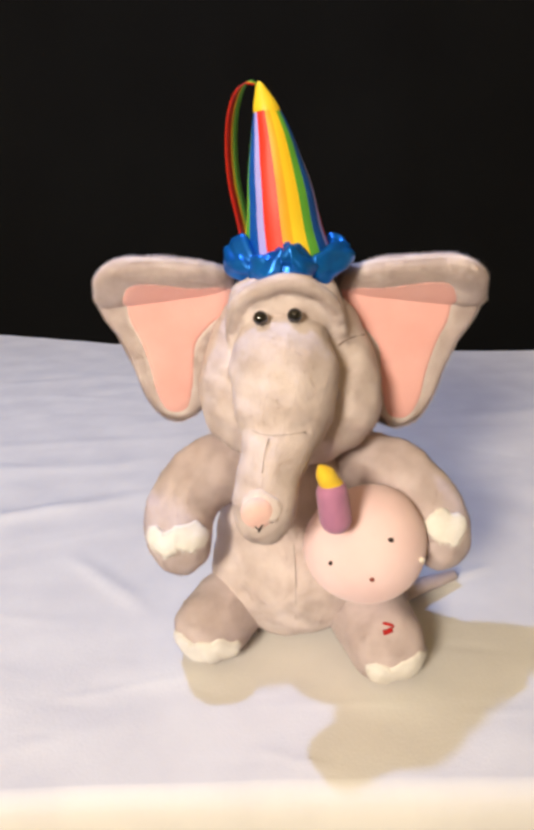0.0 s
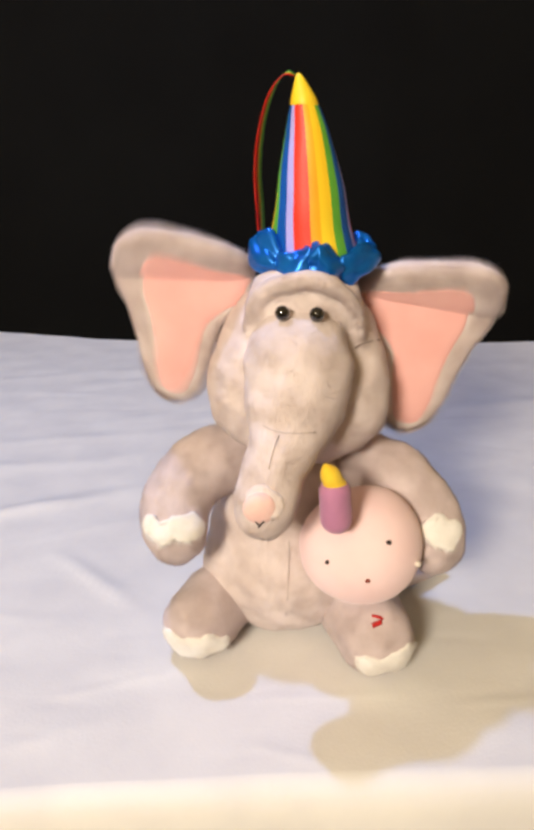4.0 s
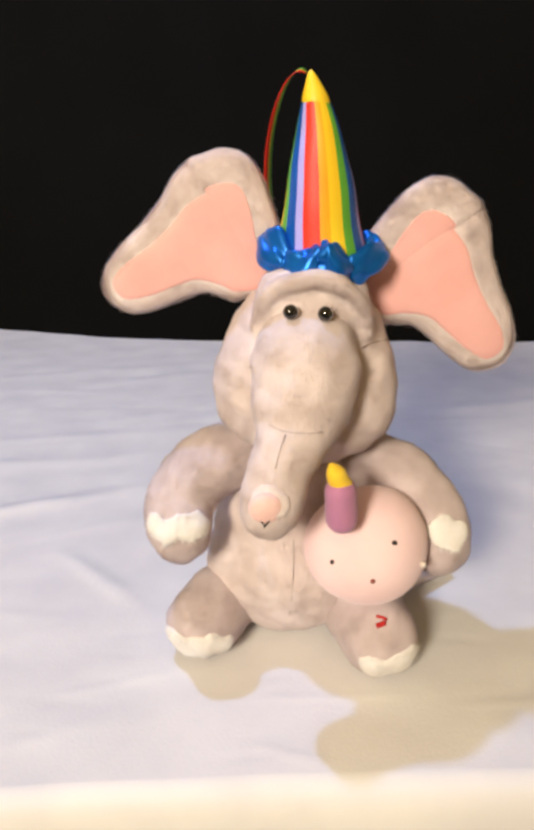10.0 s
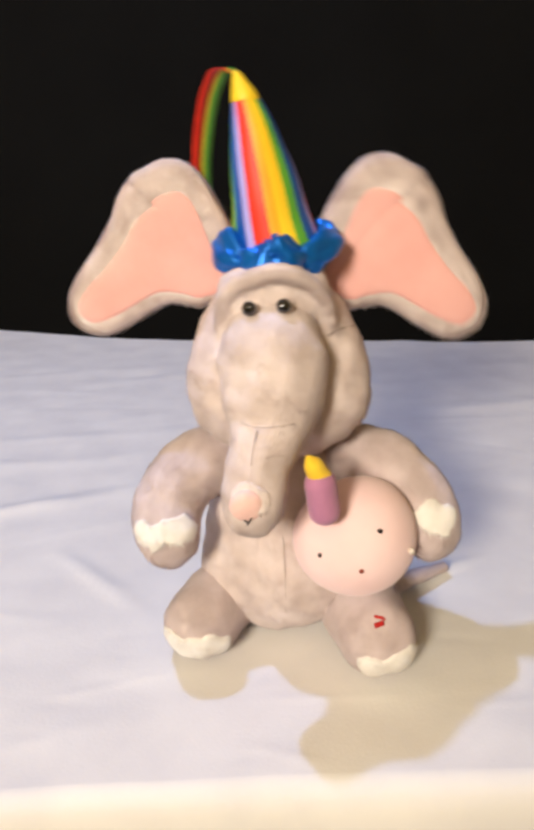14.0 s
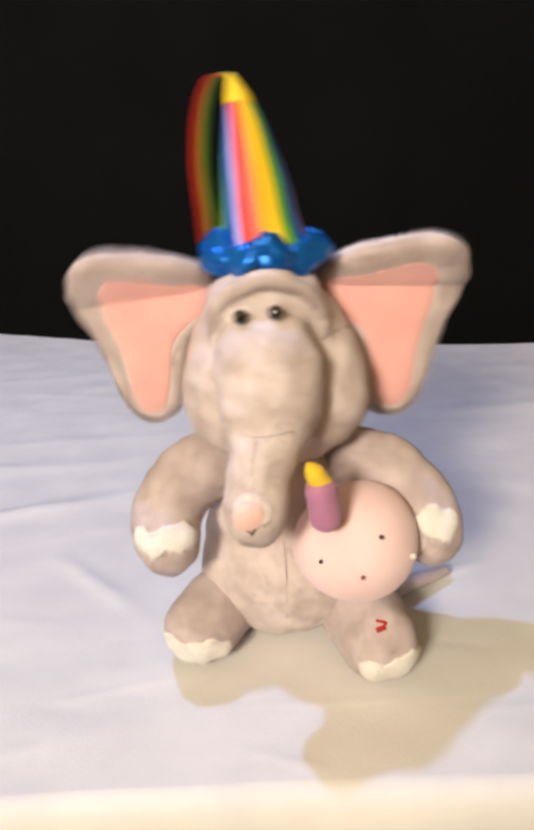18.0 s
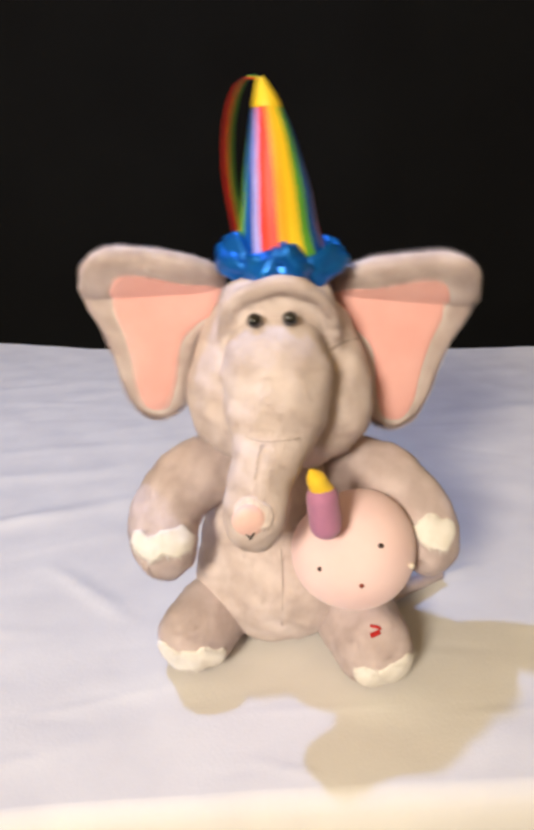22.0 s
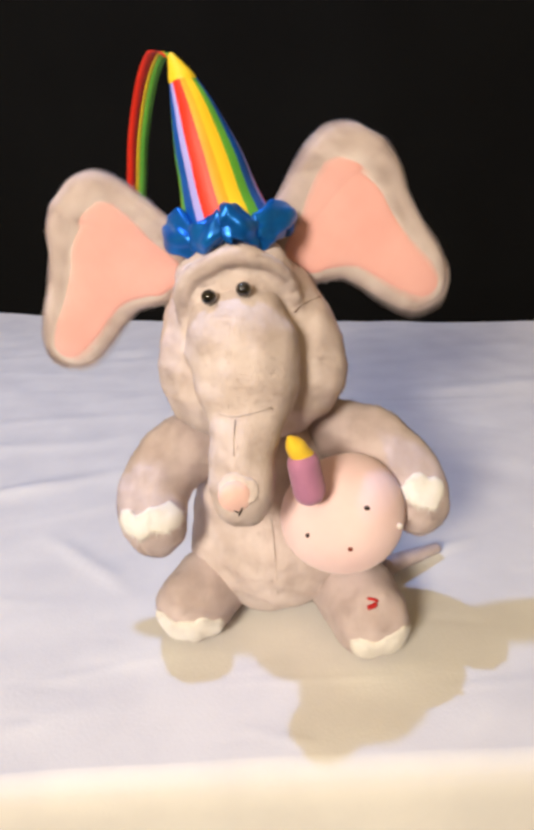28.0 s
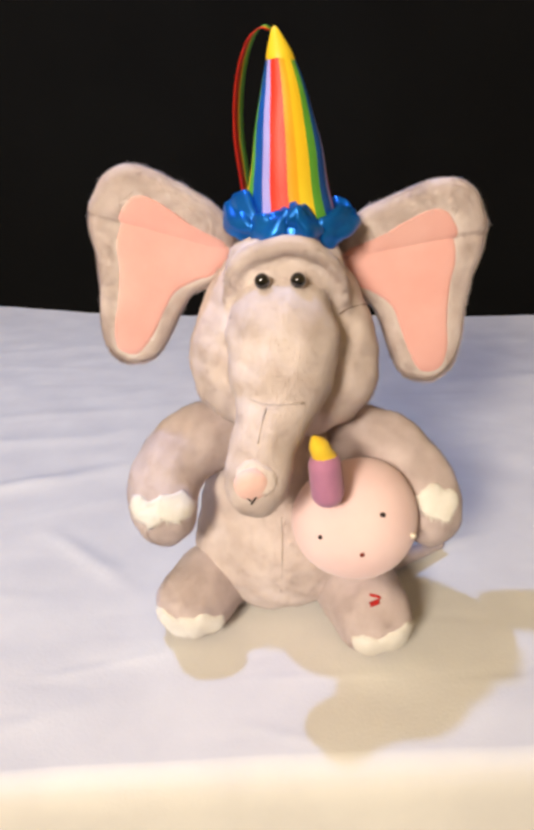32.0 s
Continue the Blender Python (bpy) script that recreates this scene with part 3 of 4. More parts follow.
# ears: main lobe, folding upper lobe, felt lining (left ear, outlined to the camera's view in pixels of 0.386 mm)
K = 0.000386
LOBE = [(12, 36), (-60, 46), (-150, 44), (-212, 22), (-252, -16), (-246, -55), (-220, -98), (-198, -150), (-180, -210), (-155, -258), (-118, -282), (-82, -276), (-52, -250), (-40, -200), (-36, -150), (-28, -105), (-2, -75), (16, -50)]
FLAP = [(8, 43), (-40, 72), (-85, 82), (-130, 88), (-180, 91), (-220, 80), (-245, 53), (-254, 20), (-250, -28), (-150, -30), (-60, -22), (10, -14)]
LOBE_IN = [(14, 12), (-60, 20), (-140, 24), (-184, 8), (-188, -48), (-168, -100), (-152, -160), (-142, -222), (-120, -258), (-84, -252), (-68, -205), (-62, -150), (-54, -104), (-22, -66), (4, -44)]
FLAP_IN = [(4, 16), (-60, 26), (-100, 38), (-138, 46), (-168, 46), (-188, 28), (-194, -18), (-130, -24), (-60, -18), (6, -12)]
EARS, FLAPS = {}, {}
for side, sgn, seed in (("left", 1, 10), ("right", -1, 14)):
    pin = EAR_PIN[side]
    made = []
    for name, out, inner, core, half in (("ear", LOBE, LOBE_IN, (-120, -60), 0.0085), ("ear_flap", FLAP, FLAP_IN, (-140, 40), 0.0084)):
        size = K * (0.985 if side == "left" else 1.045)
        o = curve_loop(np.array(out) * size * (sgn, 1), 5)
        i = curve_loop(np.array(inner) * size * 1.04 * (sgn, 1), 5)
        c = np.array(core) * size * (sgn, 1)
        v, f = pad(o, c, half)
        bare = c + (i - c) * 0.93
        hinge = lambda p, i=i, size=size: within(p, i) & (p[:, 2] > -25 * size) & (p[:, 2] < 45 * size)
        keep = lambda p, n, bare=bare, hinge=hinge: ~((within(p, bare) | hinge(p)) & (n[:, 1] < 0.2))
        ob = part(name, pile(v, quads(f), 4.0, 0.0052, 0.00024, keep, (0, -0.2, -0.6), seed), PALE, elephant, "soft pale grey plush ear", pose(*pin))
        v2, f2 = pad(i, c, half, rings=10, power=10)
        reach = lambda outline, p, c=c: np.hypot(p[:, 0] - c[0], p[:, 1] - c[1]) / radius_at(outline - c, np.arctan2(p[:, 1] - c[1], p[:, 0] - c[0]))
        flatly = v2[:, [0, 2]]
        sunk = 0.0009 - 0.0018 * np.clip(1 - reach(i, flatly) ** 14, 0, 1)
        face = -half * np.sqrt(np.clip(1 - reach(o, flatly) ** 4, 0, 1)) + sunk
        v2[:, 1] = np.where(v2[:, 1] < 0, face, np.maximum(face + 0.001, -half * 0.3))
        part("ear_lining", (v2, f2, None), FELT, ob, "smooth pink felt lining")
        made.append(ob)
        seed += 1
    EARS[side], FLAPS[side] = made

# pale tail lying on the cloth
tail = curve_open([(0.1161, 0.0087, 0.0160), (0.1355, 0.0219, 0.0140), (0.1553, 0.0338, 0.0115), (0.1748, 0.0461, 0.0090)], 6)
v, f, _ = tube(tail, np.linspace(0.0090, 0.0045, len(tail)), 10)
part("tail", pile(v, quads(f), 0.9, 0.003, 0.0004, None, (0.5, 0, -0.2), 31), PLUSH, elephant, "pale plush tail")

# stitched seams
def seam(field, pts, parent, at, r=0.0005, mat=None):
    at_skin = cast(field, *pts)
    path = curve_open(at_skin + 0.0010 * (CAMERA_EYE - at_skin) / np.linalg.norm(CAMERA_EYE - at_skin, axis=1)[:, None], 5)
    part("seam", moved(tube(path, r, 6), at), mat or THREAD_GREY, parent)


nose_field = lambda X: limb_field(X, TRUNK_ROWS)
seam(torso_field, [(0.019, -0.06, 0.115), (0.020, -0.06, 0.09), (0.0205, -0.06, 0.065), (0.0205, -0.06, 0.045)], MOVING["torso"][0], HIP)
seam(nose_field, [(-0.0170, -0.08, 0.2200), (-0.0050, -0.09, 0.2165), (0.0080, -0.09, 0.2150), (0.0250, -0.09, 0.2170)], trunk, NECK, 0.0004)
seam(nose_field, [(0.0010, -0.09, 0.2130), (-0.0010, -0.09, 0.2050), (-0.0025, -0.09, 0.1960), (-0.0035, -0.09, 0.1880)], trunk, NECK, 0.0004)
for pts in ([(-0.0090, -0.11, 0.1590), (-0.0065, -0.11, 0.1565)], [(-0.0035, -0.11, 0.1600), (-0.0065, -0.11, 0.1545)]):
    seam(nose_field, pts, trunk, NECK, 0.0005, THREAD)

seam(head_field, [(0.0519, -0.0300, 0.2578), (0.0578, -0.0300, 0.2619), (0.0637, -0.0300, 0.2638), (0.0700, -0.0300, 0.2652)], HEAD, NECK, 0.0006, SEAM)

# ---------------------------------------------------------------- pink ball with its candle
cake = tagged(new("plush_cake"), "pale pink plush ball with a lilac candle on it", "soft toy")


def cake_field(X):
    d = ball_field(X, (0.0675, -0.060, 0.1105), (0.0415, 0.042, 0.0395))
    return blend(d, ball_field(X, (0.0830, -0.060, 0.1170), (0.0315, 0.037, 0.0370)), 0.02)


v, f = nets(cake_field, (0.01, -0.12, 0.05), (0.14, 0.0, 0.18), 0.0028)
part("ball", moved(pile(v, f, 0.6, 0.0010, 0.0003, None, (0, -0.2, -0.7), 32), HIP), BALL, cake)
v, f = nets(lambda X: limb_field(X, [(0.0455, -0.0975, 0.1570, 0.0110), (0.0425, -0.0990, 0.1770, 0.0106)]), (0.02, -0.125, 0.13), (0.07, -0.07, 0.20), 0.0015)
candle = part("candle", moved((v, f, None), HIP), LILAC, cake, "lilac velour candle")
v, f = nets(lambda X: limb_field(X, [(0.0422, -0.0990, 0.1815, 0.0082), (0.0380, -0.0995, 0.1905, 0.0052), (0.0345, -0.1000, 0.1965, 0.0018)]), (0.02, -0.125, 0.16), (0.07, -0.07, 0.22), 0.0012)
part("flame", moved((v, f, None), HIP), GOLD, candle, "yellow felt flame")
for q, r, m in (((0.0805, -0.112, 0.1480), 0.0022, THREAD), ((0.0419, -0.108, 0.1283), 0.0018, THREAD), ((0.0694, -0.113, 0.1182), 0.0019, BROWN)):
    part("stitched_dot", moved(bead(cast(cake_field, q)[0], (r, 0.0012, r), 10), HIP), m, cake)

part("pearl", moved(bead((0.1073, -0.0920, 0.1190), (0.0024, 0.0023, 0.0024), 12), HIP), PEARL, cake, "small white pearl bead")

# ---------------------------------------------------------------- party hat
hat = tagged(new("party_hat"), "striped rainbow satin party hat with a gathered blue ruffle", "party hat")
PROFILE = [(0.0, 0.0312, 0.0), (0.020, 0.0266, -0.0030), (0.043, 0.0226, -0.0056), (0.062, 0.0184, -0.0082), (0.079, 0.0139, -0.0108), (0.0935, 0.0090, -0.0138), (0.1030, 0.0049, -0.0166), (0.1085, 0.0020, -0.0184), (0.1098, 0.0006, -0.0188)]


def gore(a0, a1):
    """One stripe of the cone between two angles; stripes widen round the cone as it narrows."""
    prof = curve_open(PROFILE, 3)
    n = 6
    verts, faces = [], []
    for inset in (0.0, 0.0012):
        for z, r, dx in prof:
            grow = min(3.0, (PROFILE[0][1] / max(r, 0.002)) ** 0.35)
            lo, hi = (max(-172, min(188, 8 + (a - 8) * grow)) for a in (a0, a1))
            for a in np.linspace(lo, hi, n):
                rr = max(0.0003, r - inset)
                rr *= 1 + 0.010 * math.sin(3 * radians(a) + z * 90) + 0.008 * math.sin(2 * radians(a) - z * 160)
                verts.append((dx + rr * math.sin(radians(a)), -rr * math.cos(radians(a)), z))
    m = len(prof)
    for i in range(m - 1):
        for j in range(n - 1):
            a = i * n + j
            faces.append((a, a + 1, a + n + 1, a + n))
            b = a + m * n
            faces.append((b, b + n, b + n + 1, b + 1))
    # the cut edges have corners of their own, so that the satin shades evenly across the seams
    for j, turn in ((0, 1), (n - 1, -1)):
        k = len(verts)
        verts += [verts[i * n + j] for i in range(m)] + [verts[m * n + i * n + j] for i in range(m)]
        faces += [(k + i, k + i + 1, k + m + i + 1, k + m + i)[::turn] for i in range(m - 1)]
    return np.array(verts), faces, None


at = -172
for colour, wide in [("green", 8)] + [("blue", 19), ("lilac", 12), ("red", 24), ("orange", 14), ("yellow", 19), ("green", 16)] * 3 + [("blue", 22), ("lilac", 18)]:
    part("stripe", gore(at, at + wide), STRIPE[colour], hat, colour + " satin stripe")
    at += wide



def tip_cap():
    """The folded top of the cone."""
    prof = curve_open([(0.0925, 0.0092, -0.0138), (0.0960, 0.0086, -0.0145), (0.1015, 0.0062, -0.0160), (0.1085, 0.0027, -0.0183), (0.1108, 0.0007, -0.0192)], 4)
    n = 28
    verts = [(dx + rr * math.sin(a), -rr * math.cos(a), z + 0.0006 * math.sin(2 * a)) for z, rr, dx in prof for a in np.arange(n) * 2 * math.pi / n]
    faces = [(i * n + j, i * n + (j + 1) % n, (i + 1) * n + (j + 1) % n, (i + 1) * n + j) for i in range(len(prof) - 1) for j in range(n)]
    faces.append(tuple((len(prof) - 1) * n + j for j in range(n)))
    part("tip_cap", (np.array(verts), faces, None), STRIPE["yellow"], hat, "yellow satin tip")


tip_cap()


def ruffle():
    """A gathered satin band: large soft puffs between pinches, with folds that fan out from each pinch."""
    n, m = 560, 40
    verts = []
    for i in range(n):
        a = 2 * math.pi * i / n
        turn = 4.0 * a + 0.55 + 0.45 * math.sin(2 * a + 0.6) + 0.3 * math.sin(3 * a)
        number, bump = math.floor(turn / math.pi), abs(math.sin(turn))
        near = (1 - bump) ** 1.5
        puff = 0.72 + 0.36 * bump ** 0.7 + 0.05 * math.sin(5 * a + 1)
        lift = 0.0030 * math.sin(turn + 0.9) + 0.0014 * math.sin(5 * a + 2)
        for j in range(m):
            b = 2 * math.pi * j / m
            fan = math.sin(4 * b + 2.3 * number) * (0.22 * near + 0.05) + 0.05 * math.sin(7 * b + 9 * a + number)
            roll = 0.20 * math.sin(2 * b + 1.1 * turn + number) + 0.13 * math.sin(3 * b - 2.2 * turn + 0.7 * number)
            r = 0.0118 * puff * (0.96 + fan + roll * (0.45 + 0.55 * bump))
            R = 0.0355 + r * math.cos(b) * 0.72 + 0.0020 * math.sin(turn + 1)
            verts.append((R * math.sin(a), -R * math.cos(a), -0.003 + lift + r * 1.0 * math.sin(b)))
    faces = [(i * m + j, ((i + 1) % n) * m + j, ((i + 1) % n) * m + (j + 1) % m, i * m + (j + 1) % m) for i in range(n) for j in range(m)]
    part("ruffle", (np.array(verts), faces, None), SATIN, hat, "gathered shiny blue satin ruffle")


ruffle()

# striped ribbon that hangs from the tip of the hat, pivoting there
ribbon = tagged(new("hat_ribbon"), "narrow red, yellow and green ribbon hanging from the hat's tip", "ribbon")
LINE = curve_open([(0.0, 0.0, 0.0), (-0.006, 0.0, 0.0015), (-0.0120, 0.002, -0.006), (-0.0170, 0.004, -0.022), (-0.0195, 0.006, -0.045), (-0.0190, 0.007, -0.070), (-0.0150, 0.008, -0.100), (-0.0115, 0.009, -0.132)], 6)
for colour, w0, w1 in (("red", -0.0075, -0.0008), ("yellow", -0.0008, 0.0015), ("green", 0.0015, 0.0070)):
    verts, faces = [], []
    for k, p in enumerate(LINE):
        grow = min(1.0, 0.25 + k / 12)
        for w, d in ((w0, 0), (w1, 0), (w1, 0.0005), (w0, 0.0005)):
            verts.append(p + np.array((0.55 * w * grow + d, 0.84 * w * grow, 0.0)))
    for k in range(len(LINE) - 1):
        for j in range(4):
            a, b = 4 * k + j, 4 * k + (j + 1) % 4
            faces.append((a, a + 4, b + 4, b))
    faces += [(0, 1, 2, 3), tuple(4 * (len(LINE) - 1) + j for j in (3, 2, 1, 0))]
    part("ribbon_stripe", (np.array(verts), faces, None), STRIPE[colour], ribbon, colour + " ribbon stripe")


# ---------------------------------------------------------------- what moves
def about(p, rx, ry, rz):
    """The turn about the point p."""
    return Matrix.Translation(Vector(p)) @ pose(0, 0, 0, rx, ry, rz) @ Matrix.Translation(-Vector(p))


# moments at which the ribbon swings out or lags behind: its swing and twist in degrees
LOOSE = {8.0: (0, -8), 9.0: (20, -32), 13.0: (15, -25), 14.0: (11, -28), 17.0: (3, -12), 23.0: (15, -10), 31.0: (20, -22)}


def motions():
    # seconds; torso x, y, z; head x, y, z; hat x, y, in degrees
    body = [
        (0, 0, 0, 0, 0, -0, 0, -0, 0), (0.5, -0.3, -0.4, 0.2, -0.5, -1.9, 0.1, 0.7, 0), (1, 0.2, 2.3, -0.1, 0.2, 1.3, -0.5, -1.3, -0.6),
        (1.5, 0.1, 2.2, 0.2, -0.1, -0.3, -0.4, -0.9, -3), (2, 0.3, 2.3, -0.2, 0.3, 1.3, 0, -2.9, -2.2),
        (2.5, -0.1, 3.7, -0.6, 0.5, 3.4, -0.3, 0.6, -2), (3, 0.1, 4, -1, 0.4, 3.4, -0.4, 1.9, -1.1), (3.5, 0.1, 4.2, -1, 0.3, 3.5, -0.4, 2.1, -1),
        (4, 0.3, 4.2, -0.8, 0.6, 2.6, -0.3, 2.1, -2.7), (4.5, -0.1, -1.1, 0, 0.6, -0.8, 0.8, 0.5, -1.9),
        (5, 0.3, 4.6, -0.9, 0.8, 2.7, -0.4, 1.5, -2.3), (5.5, -0.6, -1.1, -0.4, 0.7, 1.3, -0.1, 0.8, -1.9),
        (6, 0.2, 4, -1, 0.8, 2.7, -0.2, 1.9, -2.4), (6.5, 0.3, 4.2, -0.8, 0.6, 2.6, -0.3, 2.1, -2.7), (7, 0.3, 4.1, -0.8, 0.7, 3, -0.4, 1.9, -1.1),
        (7.5, 0.4, 4.8, -0.6, 0.3, 2.4, -0.3, 1.5, 0.9), (8, 0.1, -3.1, 0.4, 0.7, -4.2, 0.7, -6.3, 0.6), (8.5, 0, 5.5, -1, 0.7, 4.3, -0.3, 2.4, -1),
        (9, -0.1, -3.7, 0.5, 1.2, -2.9, 0.5, -6.2, -1), (9.5, 0.3, 4.6, -0.9, 0.8, 2.7, -0.4, 1.5, -2.3),
        (10, 0.2, 4.4, -0.7, 0.9, 2.9, -0.2, 1.8, -2.4), (10.5, 0.4, 4.3, -0.8, 0.8, 2.9, -0.2, 1.3, -1.8),
        (11, 0.4, 4.7, -0.3, 1, 2.4, -0.5, 1.3, -1.5), (11.5, 0.2, -3.2, 0.7, 0.6, -3.5, 0.4, -4.9, 0.3),
        (12, -0, 5.6, -1, 0.1, 3.7, -0.4, 8.3, -1.4), (12.5, -0.4, -2.9, 0.1, 0.6, -1.7, -0.3, -2.3, -3.3),
        (13, -0.1, -0.8, -0, 0.3, -0.7, 0.2, 1.5, -2.2), (13.5, -0.1, -1.1, 0, 0.6, -0.8, 0.8, 0.5, -1.9),
        (14, -0.5, -0.1, -0.4, 0.5, 0.6, 0.4, 1.8, -4), (14.5, 0.2, 3.4, -0.6, 1.6, 2.2, -0.4, -2.2, -0.8),
        (15, 0.4, 4.8, -0.6, 0.3, 2.4, -0.3, 1.5, 0.9), (15.5, -0.1, -0.8, -0, 0.3, -0.7, 0.2, 1.5, -2.2),
        (16, 0.3, -0.4, -0.1, 0.7, -2.1, 1.2, -6, 1.7), (16.5, 0.2, 4.4, -1.4, 2, 4.4, -0.9, -1.3, -1.1),
        (17, 0.1, -3.5, -0.3, 1.3, -3.9, 2.8, -10.9, 2.9), (17.5, 0.6, 2.6, -1, 1.7, 2.7, 0.1, -9.1, 2),
        (18, 0.3, -0.4, -0.1, 0.7, -2.1, 1.2, -6, 1.7), (18.5, 0.4, 1.9, -0.5, 1.2, 1.1, 0.4, -3.4, 0),
        (19, 0.6, 2.7, -0.8, 1.6, 0.7, 0.4, -4.5, -0.8), (19.5, -0.1, -0.2, -0.8, 1.3, 1, 1.1, -2.9, 0.4),
        (20, 0.2, 4.1, -1.6, 2, 3.9, -1, -1, -1.9), (20.5, -0, -2.7, -0.2, 1.2, -3.7, 2.4, -9, 1.7), (21, 0.8, 2.5, -0.8, 1.6, 2, -0.2, -7.7, 1.1),
        (21.5, 0.3, 0.8, -0.6, 0.9, -1.4, 1, -5.1, 2.1), (22, 0.2, 1.8, -0.3, 0.8, 0.7, 0.6, -1.3, 1.1),
        (22.5, 0.6, 3.5, -0.9, 1.5, 1.8, -0.1, -6.7, 2.2), (23, -0.6, -1.5, -0.6, 1.3, -0.1, 1, -3.6, 0.4),
        (23.5, 0.4, 2.4, -0.9, 1.3, 1.6, -0.7, -2.2, -1.8), (24, -0.2, 0.8, 0, 0.3, -1.8, 0.3, -1, -1.4),
        (24.5, -0.4, 1, -0.6, 0.6, 1.1, 0.3, 0.2, -2.2), (25, -0.2, 0.8, 0, 0.3, -1.8, 0.3, -1, -1.4),
        (25.5, 0.4, 2.4, -0.9, 1.3, 1.6, -0.7, -2.2, -1.8), (26, -0, 2, -0.5, 0.3, -0, 1, -0.9, -0.5),
        (26.5, -0.2, 2.2, -0.4, 0.1, 0.1, 0.7, 0.9, -2), (27, -0, 2, -0.5, 0.3, -0, 1, -0.9, -0.5), (27.5, 0, 2.1, -0.3, 0.2, 0.1, 1.4, -2.9, 2.4),
        (28, -0.4, -2.9, 0.4, 1.4, -4.4, 2.1, -10.7, -0.5), (28.5, -0.6, 5.8, -1, 0.7, 3.7, -0.4, 2.3, -2.4),
        (29, -0.6, -3.3, -0, 0.5, -4.9, 2.7, -2.5, -1.9), (29.5, -0.1, 2.2, -0.4, -0.1, -0.6, 1.8, 1.3, 0.3),
        (30, -0.4, 5.4, -0.7, -0.2, 2.6, -0.5, 3, -2.3), (30.5, -0.5, -3.3, 0.8, 0.6, -5.6, 1.9, -4.6, -1.8),
        (31, -0.8, 5.4, -0.8, -0.4, 3.7, -1, 3.4, -3.5), (31.5, -1, -3, 0.3, -0.7, -4.3, 2.1, 1.4, -2),
        (32, -0.2, 2.2, -0.5, 0.3, 1.4, 0.9, -0.1, 0.9),
    ]
